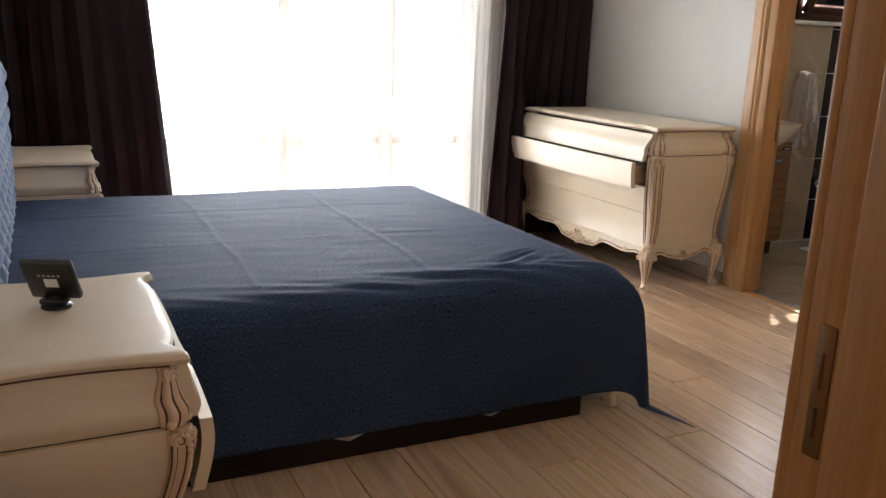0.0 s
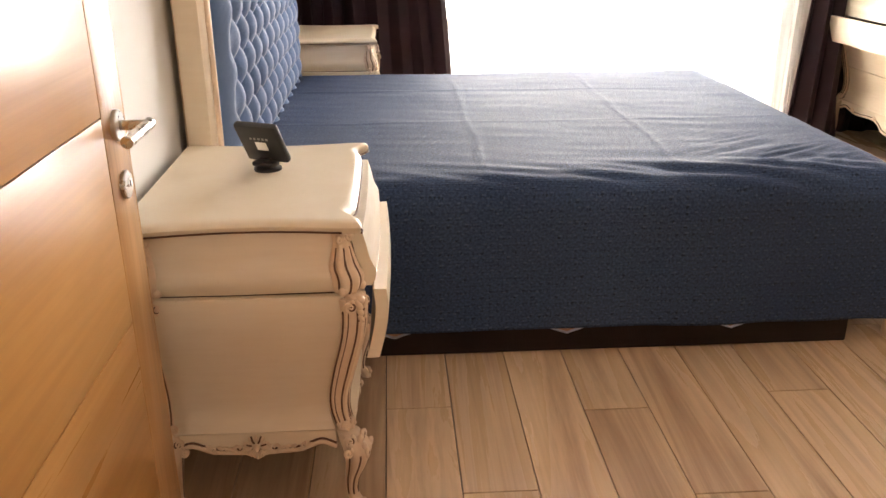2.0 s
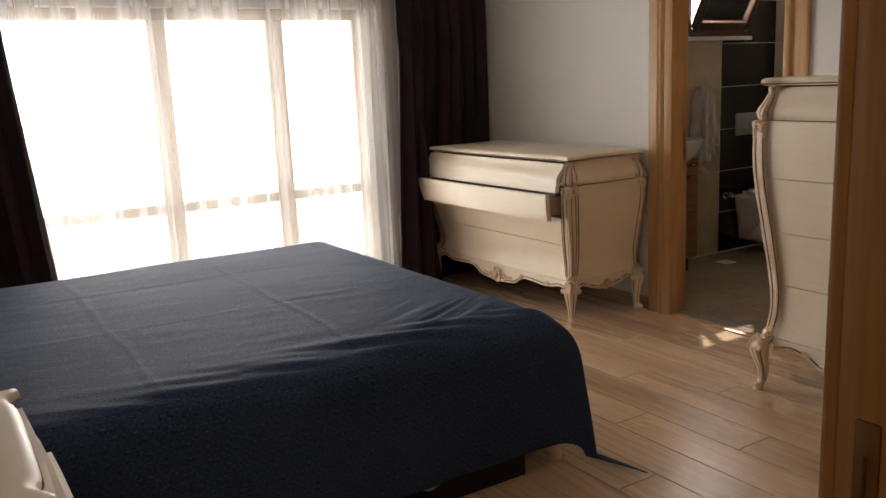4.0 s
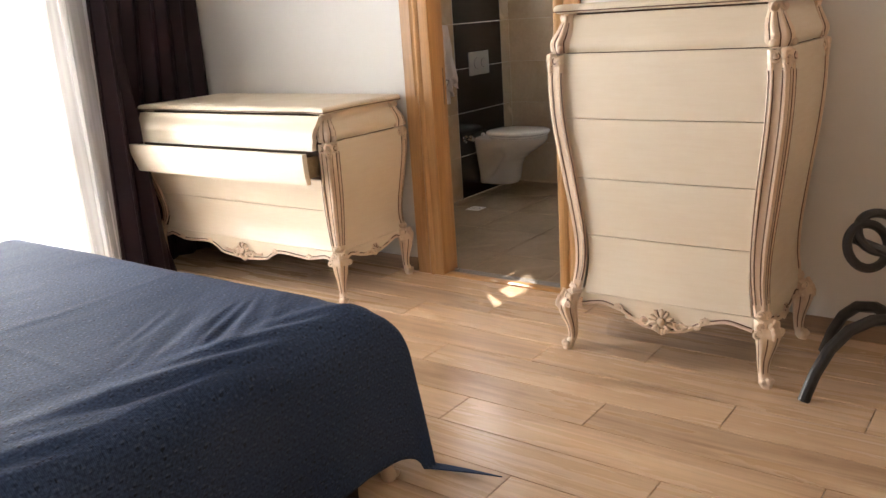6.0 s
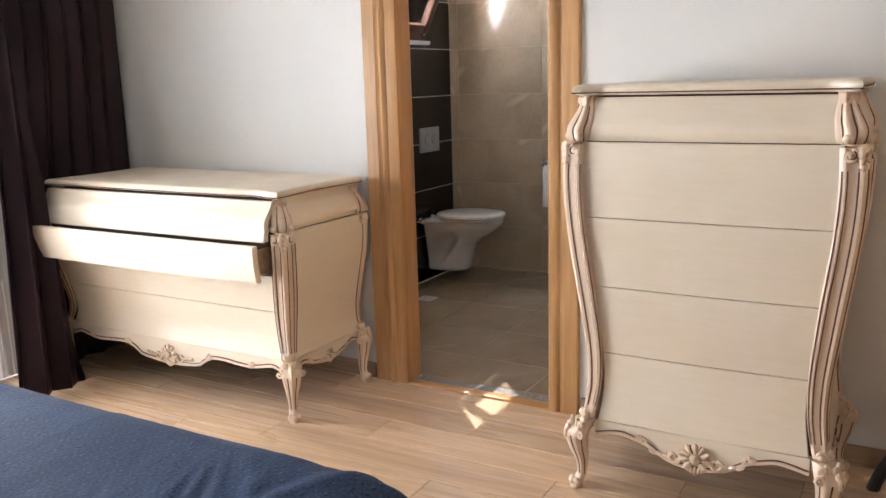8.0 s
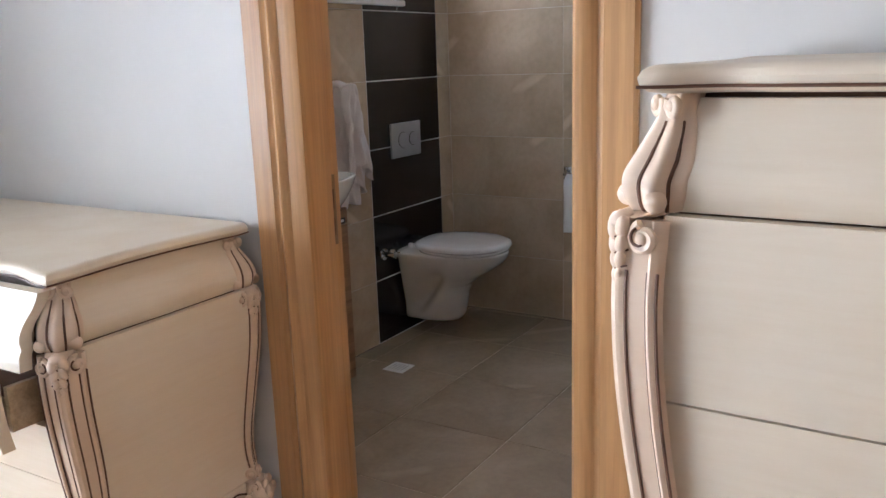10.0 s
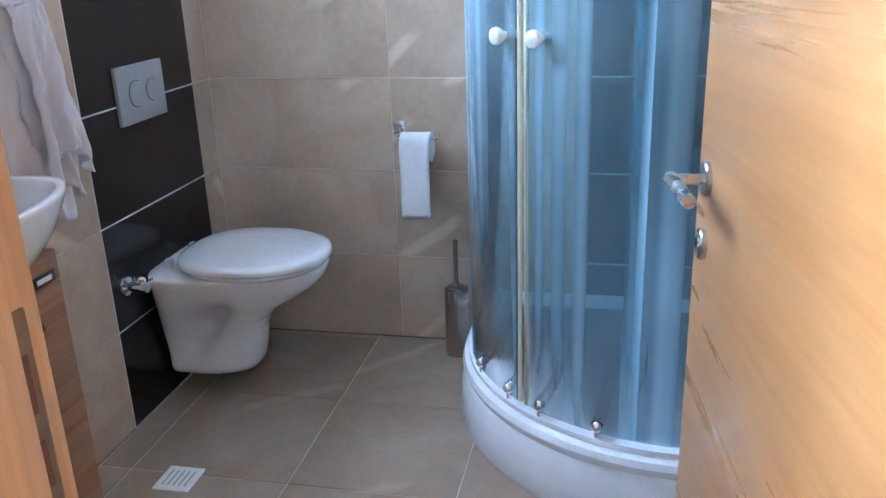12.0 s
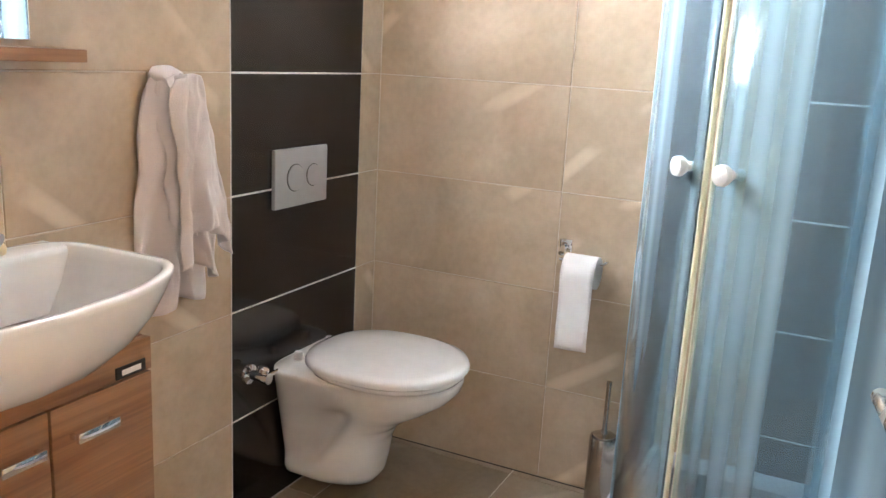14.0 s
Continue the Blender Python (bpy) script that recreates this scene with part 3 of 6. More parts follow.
def lever(parent, at, out, along, name="door_handle"):
    """Rose, neck, round lever and a key rose below it, in the parent's frame."""
    at, out, along = Vector(at), Vector(out), Vector(along)
    bm = bmesh.new()
    lathe(bm, [(0.026, 0), (0.026, 0.006), (0.024, 0.008), (0.0, 0.008)], at, out)
    h = part(name, bm, STEEL, parent, "satin steel door handle")
    bm = bmesh.new()
    tube(bm, [at + out * 0.006, at + out * 0.030, at + out * 0.050], 0.0085, 12)
    part("neck", bm, STEEL, h)
    bm = bmesh.new()
    tube(bm, [at + out * 0.052 - along * 0.012, at + out * 0.052 + along * 0.02, at + out * 0.052 + along * 0.118], [0.0098, 0.0098, 0.0098], 14)
    part("lever", bm, STEEL, h)
    k = at - Vector((0, 0, 0.10))
    bm = bmesh.new()
    lathe(bm, [(0.024, 0), (0.024, 0.006), (0.022, 0.008), (0.0, 0.008)], k, out)
    e = part("key_rose", bm, STEEL, parent, "satin steel key rose")
    bm = bmesh.new()
    lathe(bm, [(0.008, 0.0), (0.008, 0.011), (0, 0.011)], k + Vector((0, 0, 0.003)), out, n=12)
    part("cylinder", bm, CHROME, e)
    side = out.cross(Vector((0, 0, 1)))
    bm = bmesh.new()
    c = k + Vector((0, 0, 0.002)) + out * 0.0112
    slab(bm, [c + side * 0.0012 + Vector((0, 0, 0.006)), c - side * 0.0012 + Vector((0, 0, 0.006)), c - side * 0.0012 - Vector((0, 0, 0.006)), c + side * 0.0012 - Vector((0, 0, 0.006))], 0.0006, out)
    part("keyhole", bm, GAP, e)


def door_leaf(name, hinge, turn, width, label, face, seams, stile):
    """A veneered leaf whose local x runs from the hinge; face: +1 or -1, the local y of the side with the seams."""
    leaf = tagged(thing(name, hinge, label, "door", turn=turn), kind="structure")
    part("core", boxes(((0, -0.015, 0.008), (width - 0.004, 0.015, DOOR_TOP - 0.016)), bevel=0.002), GAP if seams else OAK_X, leaf)
    part("edge_strip", boxes(((width - 0.0035, -0.02, 0.008), (width, 0.02, DOOR_TOP - 0.016))), OAK_UP, leaf)
    ya, yb = sorted((0.0152 * face, 0.020 * face))
    cuts = [0.008] + list(seams) + [DOOR_TOP - 0.016]
    for za, zb in zip(cuts, cuts[1:]):
        part("panel", boxes(((0, ya, za + 0.0012), (width - stile - 0.0015, yb, zb - 0.0012)), bevel=0.0008), OAK_X, leaf)
    if stile:
        part("stile", boxes(((width - stile + 0.0012, ya, 0.008), (width - 0.004, yb, DOOR_TOP - 0.016)), bevel=0.0008), OAK_UP, leaf)
    part("back_panel", boxes(((0, min(-0.0152 * face, -0.020 * face), 0.008), (width - 0.004, max(-0.0152 * face, -0.020 * face), DOOR_TOP - 0.016)), bevel=0.0008), OAK_X, leaf)
    for f in (1, -1):
        lever(leaf, (width - 0.055, 0.020 * f, 1.0), (0, f, 0), (-1, 0, 0))
    return leaf


# the entry leaf stands open against the west wall, its seamed face to the room
door_leaf("door_entry", (-0.137, NY + 0.005, 0), 90, 0.83, "open oak-veneered bedroom door with grooved panels and steel handle", -1, (0.325, 0.675, 1.025, 1.375, 1.725), 0.115)
door_leaf("door_bath", (WX + 0.129, 2.79, 0), 8.0, 0.755, "open oak-veneered bathroom door with steel handle", 1, (), 0.0)


# ---- balcony window, tulle and curtains ----
win = tagged(thing("window_1", (1.6, WY + 0.12, 0), "cream-framed balcony window behind white tulle", "window"), kind="structure")
inv = win.matrix_world.inverted()
xa, xb, za, zb = WIN
cy0, cy1 = WY + 0.09, WY + 0.155


def bar(lo, hi, name="window_frame"):
    part(name, moved(boxes((lo, hi), bevel=0.006), inv), PVC, win)


bar((xa, cy0, za), (xa + 0.07, cy1, zb))
bar((xb - 0.07, cy0, za), (xb, cy1, zb))
bar((xa + 0.07, cy0, zb - 0.07), (xb - 0.07, cy1, zb))
bar((xa + 0.07, cy0, za), (xb - 0.07, cy1, za + 0.07))
for xm in (1.43, 2.16):
    bar((xm - 0.055, cy0 - 0.012, za + 0.07), (xm + 0.055, cy1 + 0.012, zb - 0.07), "mullion")
for a, b in ((xa + 0.07, 1.375), (1.485, 2.105), (2.215, xb - 0.07)):
    bar((a, cy0 + 0.004, 0.665), (b, cy1 - 0.004, 0.725), "rail")
    for z0, z1 in ((za + 0.07, 0.665), (0.725, zb - 0.07)):
        p = part("pane", moved(boxes(((a, WY + 0.118, z0), (b, WY + 0.124, z1))), inv), GLASS, win, smooth=0)
        p.visible_shadow = False


def drape(name, x0, x1, y_of, z0, z1, folds, depth, material, label, category, flare=None, nz=26, seed=1, thick=0.0):
    """A hanging cloth with folds; y_of(x, z): its middle plane; flare(z): a stretch of x."""
    bm, n = bmesh.new(), int(abs(x1 - x0) * folds * 14) + 4
    rows = []
    for j in range(nz + 1):
        f = j / nz
        z = z0 + (z1 - z0) * f
        row = []
        for i in range(n + 1):
            u = i / n
            xx = x0 + (x1 - x0) * u
            ph = folds * (x1 - x0) * u * 2 * math.pi + 1.6 * noise.noise((xx * 2.2, seed, 0)) + 0.5 * noise.noise((xx * 3, seed, z * 0.8))
            d = depth * (0.65 + 0.45 * noise.noise((xx * 4, seed + 3, z * 0.5))) * (0.75 + 0.25 * (1 - f))
            X = xx if flare is None else flare(u, z)
            row.append((X + 0.35 * d * math.sin(2 * ph), y_of(X, z) + d * math.sin(ph), z))
        rows.append(row)
    loft(bm, rows, cap=False, closed=False)
    ob = solid(name, bm, material, label, category, kind="", smooth=60)
    if thick:
        md = ob.modifiers.new("thickness", "SOLIDIFY")
        md.thickness = thick
    return ob


drape("tulle_curtain", -0.15, 3.35, lambda x, z: WY - 0.055, 0.02, 2.42, 6.0, 0.034, TULLE, "white sheer tulle curtain hanging across the whole window", "curtain", seed=5)


def right_y(x, z):
    push = max(0.0, min(1.0, (3.11 - x) / 0.08))
    return WY - 0.115 - push * (0.13 * max(0.0, min(1.0, (1.7 - z) / 0.7)) + 0.19 * max(0.0, 1 - z))


drape("blackout_curtain", 0, 1, lambda x, z: WY - 0.14 - 0.05 * max(0, 1 - z / 1.5), 0.015, 2.44, 7.0, 0.042, CURTAIN, "dark aubergine curtain drawn aside in heavy folds", "curtain",
      lambda u, z: LX + 0.03 + u * (0.83 + 0.13 * max(0.0, (1.7 - z) / 1.7)), seed=11, thick=0.003)
drape("blackout_curtain", 0, 1, right_y, 0.015, 2.44, 7.0, 0.040, CURTAIN, "dark aubergine curtain drawn aside beside the commode", "curtain",
      lambda u, z: 3.66 - (1 - u) * (0.72 + 0.25 * max(0.0, (1.6 - z) / 1.6)), seed=23, thick=0.003)
rod = thing("curtain_rod", (1.7, WY - 0.1, 2.455), "white ceiling curtain rail above the window", "curtain rail")
part("rail", boxes(((-1.9, -0.07, -0.01), (1.9, 0.06, 0.03)), bevel=0.004), WHITE_PLASTIC, rod)

# ---- bathroom roof window ----
rw = tagged(thing("window_2", (5.19, BY1, 1.62), "brown-framed bathroom window tilted open inwards", "window"), kind="structure")
inv = rw.matrix_world.inverted()
a0, a1, c0, c1 = RW
for lo, hi in (((a0, BY1 - 0.012, c0), (a0 + 0.05, BY1 + 0.07, c1)), ((a1 - 0.05, BY1 - 0.012, c0), (a1, BY1 + 0.07, c1)),
               ((a0 + 0.05, BY1 - 0.012, c1 - 0.05), (a1 - 0.05, BY1 + 0.07, c1)), ((a0 + 0.05, BY1 - 0.012, c0), (a1 - 0.05, BY1 + 0.07, c0 + 0.05))):
    part("window_frame", moved(boxes((lo, hi), bevel=0.006), inv), WINDOW_BROWN, rw)
part("window_sill", moved(boxes(((a0 - 0.03, BY1 - 0.03, c0 - 0.03), (a1 + 0.03, BY1 + 0.0, c0 - 0.003)), bevel=0.005), inv), WHITE_PLASTIC, rw, "white window sill")
tilt = Matrix.Translation((5.19, BY1 - 0.005, c0 + 0.06)) @ pose(0, 0, 0, 26, 0, 0)
sw, sh = a1 - a0 - 0.07, c1 - c0 - 0.10
sash = part("sash", moved(boxes(((-sw / 2, -0.045, 0), (-sw / 2 + 0.055, -0.001, sh)), ((sw / 2 - 0.055, -0.045, 0), (sw / 2, -0.001, sh)),
                                 ((-sw / 2 + 0.055, -0.044, 0), (sw / 2 - 0.055, -0.002, 0.055)), ((-sw / 2 + 0.055, -0.044, sh - 0.055), (sw / 2 - 0.055, -0.002, sh)), bevel=0.005), inv @ tilt), WINDOW_BROWN, rw)
p = part("pane", moved(boxes(((-sw / 2 + 0.05, -0.026, 0.05), (sw / 2 - 0.05, -0.020, sh - 0.05))), inv @ tilt), GLASS, sash, smooth=0)
p.visible_shadow = False
part("hinge", moved(boxes(((a1 - 0.06, BY1 - 0.03, c0 + 0.03), (a1 - 0.03, BY1 - 0.012, c0 + 0.09)), bevel=0.003), inv), CHROME, rw)

# ---- carved cream furniture ----
STEM = [(0.0, -0.046), (0.05, -0.054), (0.13, -0.062), (0.25, -0.059), (0.46, -0.036), (0.72, -0.007), (0.88, 0.001), (1.0, -0.004)]
LEG = [(-0.1, -0.052), (0.0, -0.034), (0.09, -0.014), (0.18, -0.006), (0.34, -0.013), (0.6, -0.033), (0.80, -0.037), (0.92, -0.022), (1.0, -0.020)]


def spiral(c, u, v, r, turns, start=0.0, n=26):
    c, u, v = Vector(c), Vector(u), Vector(v)
    return [c + (1 - 0.82 * i / n) * r * (math.cos(start + turns * 2 * math.pi * i / n) * u + math.sin(start + turns * 2 * math.pi * i / n) * v) for i in range(n + 1)]


def rosette(bm, c, out, side, r):
    """A carved shell of petals round a bud, with leaves spreading both ways."""
    c, out, side = Vector(c), Vector(out), Vector(side)
    up = Vector((0, 0, 1))
    ang = math.degrees(math.atan2(side.y, side.x))
    for k in range(9):
        a = math.pi * (0.0 + k / 8.0) * 1.5 - math.pi * 0.25
        q = c + side * math.cos(a) * r * 0.62 + up * math.sin(a) * r * 0.62 + out * 0.004
        ball(bm, q, r * 0.26, (1.25, 0.55, 0.62), (0, -math.degrees(a), ang), 8, 6)
    ball(bm, c + out * 0.008, r * 0.3, (1, 0.8, 1))
    for k in range(5):
        q = c + side * (k - 2) * r * 0.24 - up * r * (0.75 - 0.09 * abs(k - 2)) + out * 0.002
        ball(bm, q, r * 0.30, (0.42, 0.45, 1.0), (0, (k - 2) * 13, ang), 8, 6)
    for s in (-1, 1):
        tube(bm, spiral(c + side * s * r * 1.25 - up * r * 0.15, side * s, up, r * 0.42, 1.2, 2.6), [r * 0.13] * 18 + [r * 0.09] * 9, 6)
        for k in range(3):
            ball(bm, c + side * s * r * (1.65 + 0.4 * k) - up * r * (0.2 - 0.05 * k), r * 0.2, (1.4, 0.6, 0.7), (0, -s * 20, ang), 8, 6)


def commode(name, at, turn, w, d, h, seams, opened, label, group="", side_seam=None, bow=0.006, dip=0.06, amp=1.0, fat=1.0, over=0.0, bulge=0.026, sprouts=(0.52,)):
    """A bombe chest: local x is its width, local -y its front. seams: heights that split the drawers; opened: how far each one stands out;
    over: how far the top's edge lies beyond the nominal size; bulge: how far the posts do."""
    root = thing(name, at, label, "chest of drawers", group, turn)
    hw, hd = w / 2, d / 2
    z_lo, z_hi, zs = seams[0], h - 0.032, side_seam or seams[-1]
    crown = [(0.0, -0.020), (0.10, -0.012), (0.28, -0.009), (0.48, -0.021), (0.75, (over - bulge - 0.012) * 0.8), (1.0, over - bulge - 0.014)]

    def e(z):
        """How far the corner's outer edge stands beyond the nominal size."""
        if z >= zs:
            return bulge + flow_at(crown, (z - zs) / (z_hi - zs))
        return bulge + amp * flow_at(STEM, (z - z_lo) / (zs - z_lo))

    inset = 0.046 * fat

    def px(z):
        return hw + e(z) - fat * curve_at([(zs + 0.03, 0.046), (z_hi, 0.031)], z)

    def py(z):
        return hd + e(z) - 0.010

    def front(u, z):
        """A point of the front's surface: u from -1 to 1."""
        return Vector((u * px(z), -(py(z) + bow * (1 - u * u)), z))

    def levels(za, zb, n):
        return [za + (zb - za) * k / n for k in range(n + 1)]

    # dark carcass behind the fronts
    bm = bmesh.new()
    loft(bm, [[(-px(z) - 0.008, -py(z) + 0.022, z), (px(z) + 0.008, -py(z) + 0.022, z), (px(z) + 0.008, hd - 0.014, z), (-px(z) - 0.008, hd - 0.014, z)] for z in levels(z_lo, z_hi, 30)])
    part("carcass", bm, GLAZE, root, "dark brown carcass showing in the joints")

    # drawers
    cuts = list(seams) + [z_hi - 0.006]
    for k, (za, zb) in enumerate(zip(cuts, cuts[1:])):
        out = opened[k] if k < len(opened) else 0.0
        nu, t = 18, 0.021 if out < 0.02 else 0.028
        bm = bmesh.new()
        rings = []
        for z in levels(za + 0.0016, zb - 0.0016, 10):
            row = [front(-1 + 2 * i / nu, z) + Vector((0, -out, 0)) for i in range(nu + 1)]
            if out > 0.02:
                row = [Vector((q.x * px((za + zb) / 2) / px(z), q.y, q.z)) for q in row]
            rings.append(row + [q + Vector((0, t, 0)) for q in row[::-1]])
        loft(bm, rings)
        bmesh.ops.recalc_face_normals(bm, faces=bm.faces)
        dr = part("drawer", bm, CREAM, root, "drawer pulled open" if out > 0.02 else "", 40)
        if out > 0.015:
            zc, zd, x = za + 0.02, zb - 0.03, min(px(za), px(zb)) - 0.03
            yf, yb = -(py(za) + out) + 0.05, hd - 0.1 - out
            part("drawer_side", boxes(((-x, yf, zc), (-x + 0.012, yb, zd))), DRAWER_WOOD, dr)
            part("drawer_side", boxes(((x - 0.012, yf, zc), (x, yb, zd))), DRAWER_WOOD, dr)
            part("drawer_bottom", boxes(((-x + 0.012, yf, zc), (x - 0.012, yb, zc + 0.008))), DRAWER_WOOD, dr)

    # sides, in two curved panels
    for s in (-1, 1):
        for za, zb in ((z_lo + 0.0016, zs - 0.0018), (zs + 0.0018, z_hi)):
            bm = bmesh.new()
            rings = []
            for z in levels(za, zb, 16):
                x, ya, yb = s * (hw + e(z) - 0.012), hw - hd - px(z), hd - inset * 0.7
                rings.append([(x - s * 0.016, ya, z), (x, ya, z), (x + s * 0.004, 0, z), (x, yb, z), (x - s * 0.016, yb, z)])
            loft(bm, rings)
            bmesh.ops.recalc_face_normals(bm, faces=bm.faces)
            part("side_panel", bm, CREAM, root, smooth=50)
    part("back_board", boxes(((-px(z_lo), hd - 0.012, z_lo), (px(z_lo), hd - 0.002, z_hi))), DRAWER_WOOD, root)

    up = Vector((0, 0, 1))
    for sx in (-1, 1):
        for sy in (-1, 1):
            back = sy > 0
            dd = Vector((sx, 0, 0)) if back else Vector((sx, sy, 0)).normalized()
            tt = Vector((0, 1, 0)) if back else Vector((-sy, sx, 0)).normalized()
            fs = (-1,) if back else (-1, 1)

            def edge(z, ee):
                """The corner's outermost line."""
                return Vector((sx * (hw + ee), (hd - 0.034 * fat) if back else -(hd + ee), z))

            def at_post(z, t, dep):
                return edge(z, e(z) - 0.004) + tt * t + dd * dep

            # stem: a ridge, a hollow field on each face and a bead along its edge
            half = [(0.0, 0.000), (0.004, 0.001), (0.008, -0.002), (0.010, -0.007), (0.014, -0.0105), (0.026, -0.0205), (0.028, -0.0225), (0.030, -0.0195), (0.034, -0.0195), (0.037, -0.024), (0.038, -0.034)]
            if back:
                half = [(t, dep * 0.8) for t, dep in half]
            sect = [(-t, dep) for t, dep in half[:0:-1]] + half
            bm = bmesh.new()
            zz = levels(z_lo + 0.006, zs - 0.006, 44)

            def slim(k):
                return fat * (0.62 + 0.38 * math.sin(math.pi / 2 * min(1, k / 26)))

            loft(bm, [[at_post(z, t * slim(k), dep * slim(k)) for t, dep in sect] for k, z in enumerate(zz)])
            bmesh.ops.recalc_face_normals(bm, faces=bm.faces)
            zt, zf = zs - 0.022 * fat, z_lo + 0.014
            for f in (-1, 1):
                g = fat * (0.8 if back else 1)
                tube(bm, spiral(at_post(zt, f * 0.027 * fat, -0.014 * g), tt * f * 0.8 - dd * 0.5, up, 0.015 * fat, 1.35, 1.9), 0.0055 * fat, 7)
                ball(bm, at_post(zt, f * 0.027 * fat, -0.012 * g), 0.0072 * fat)
                tube(bm, spiral(at_post(zf, f * 0.013 * fat, -0.004 * g), tt * f * 0.8 - dd * 0.4, -up, 0.013 * fat, 1.3, 1.9), 0.005 * fat, 7)
                ball(bm, at_post(zf, f * 0.013 * fat, -0.002), 0.008 * fat)
            post = part("post", bm, CARVED, root, "carved corner post", 38)
            for f in (-1, 1):
                bm = bmesh.new()
                for t, dep in ((0.0105, -0.0072), (0.0275, -0.0215), (0.0385, -0.026)):
                    g = 0.8 if back else 1
                    tube(bm, [at_post(z, f * t * slim(k), dep * g * slim(k)) for k, z in enumerate(zz)][2:-3], 0.0023, 6)
                tube(bm, [q + dd * 0.004 for q in spiral(at_post(zt, f * 0.027 * fat, -0.011 * fat), tt * f * 0.8 - dd * 0.5, up, 0.0105 * fat, 1.0, 1.9)], 0.002, 5)
                part("glaze_line", bm, PATINA, post, "brown glaze in the grooves")
            # a curled leaf on the ridge below the bracket
            bm = bmesh.new()
            for k in range(4):
                z = zs - 0.018 - 0.016 * k * fat
                for f in (-1, 1):
                    ball(bm, at_post(z, f * (0.0085 - 0.0018 * k) * fat, -0.001 - 0.001 * k), (0.0115 - 0.0016 * k) * fat, (0.75, 0.75, 1.35), (f * 26, f * 8, 0), 10, 7)
            ball(bm, at_post(zs - 0.009, 0, -0.006), 0.015 * fat, (1, 1, 0.7))
            part("leaf", bm, CARVED, post, "curled acanthus leaf", 60)
            bm = bmesh.new()
            for k in range(3):
                z = zs - 0.026 - 0.016 * k * fat
                tube(bm, [at_post(z + 0.003, -0.014 * fat, -0.006), at_post(z - 0.003, 0, 0.004 - 0.002 * k), at_post(z + 0.003, 0.014 * fat, -0.006)], 0.0015, 5)
            part("glaze_line", bm, PATINA, post)
            # bracket: lobes that swell downwards from a narrow neck and end in a pearl on each side
            bm = bmesh.new()
            zb_ = levels(zs - 0.003, z_hi, 26)
            rad = [fat * flow_at([(0, 0.022), (0.06, 0.029), (0.2, 0.035), (0.4, 0.0345), (0.65, 0.026), (0.85, 0.0185), (1.0, 0.017)], k / 26) for k in range(27)]

            def round_at(z, r, g, swell=1.0):
                return edge(z, e(z) - r * (1.0 if back else 0.80)) + r * swell * (math.cos(g) * dd + math.sin(g) * tt)

            loft(bm, [[round_at(z, r, g, 1 + 0.10 * math.cos(7 * g)) for g in (2 * math.pi * q / 56 for q in range(56))] for z, r in zip(zb_, rad)])
            bmesh.ops.recalc_face_normals(bm, faces=bm.faces)
            for f in (-1, 1):
                ball(bm, round_at(zs + 0.013 * fat, 0.031 * fat, f * 1.02, 1.05), 0.0115 * fat, u=14, v=9)
                tube(bm, spiral(round_at(z_hi - 0.012 * fat, 0.017 * fat, f * 0.75, 1.3), tt * f, up, 0.011 * fat, 1.2, 2.6), 0.0048 * fat, 7)
                ball(bm, round_at(z_hi - 0.012 * fat, 0.017 * fat, f * 0.75, 1.3), 0.0072 * fat)
            br = part("bracket", bm, CARVED, root, "carved acanthus bracket", 60)
            bm = bmesh.new()
            for g in (-1.35, -0.449, 0.449, 1.35):
                tube(bm, [round_at(z, r, g, 0.912) for z, r in zip(zb_, rad)][1:21], [0.0026] * 14 + [0.0018] * 6, 6)
            part("glaze_line", bm, PATINA, br, "brown glaze in the grooves")

            # cabriole leg
            zl = levels(z_lo - 0.002, 0.0, 20)
            lr = [fat * flow_at([(0, 0.026), (0.12, 0.033), (0.3, 0.029), (0.55, 0.0195), (0.78, 0.0145), (0.90, 0.0175), (0.97, 0.0185), (1, 0.014)], k / 20) for k in range(21)]
            le = [bulge + flow_at(LEG, k / 20) for k in range(21)]

            def leg_at(k, g, swell=1.0):
                z, r = max(zl[k], 0.0), lr[k]
                return edge(z, le[k] - r * (1.0 if back else 0.80)) + r * swell * (math.cos(g) * dd + math.sin(g) * tt)

            bm = bmesh.new()
            loft(bm, [[leg_at(k, g, 1 + 0.09 * math.cos(6 * g) * (1 if k < 16 else 0.3)) for g in (2 * math.pi * q / 36 for q in range(36))] for k in range(21)])
            bmesh.ops.recalc_face_normals(bm, faces=bm.faces)
            for f in (-1, 1):
                tube(bm, spiral(leg_at(1, f * 0.95, 1.02), tt * f * 0.8 - dd * 0.45, up, 0.0165 * fat, 1.35, 2.0), 0.0058 * fat, 7)
                tube(bm, spiral(leg_at(3, f * 1.35, 1.18), tt * f * 0.8 - dd * 0.4, up, 0.0135 * fat, 1.3, 2.0), 0.005 * fat, 7)
                ball(bm, leg_at(1, f * 0.95, 1.05), 0.007 * fat)
                ball(bm, leg_at(18, f * 0.8, 0.95), 0.0098 * fat, u=10, v=7)
            for k in range(4):
                ball(bm, leg_at(1 + k, 0.0, 1.06), (0.0115 - 0.0014 * k) * fat, (0.8, 0.8, 1.3), (0, 0, 0), 8, 6)
            ball(bm, leg_at(18, 0.0, 0.95), 0.0115 * fat, u=10, v=7)
            leg = part("leg", bm, CARVED, root, "carved cabriole leg", 60)
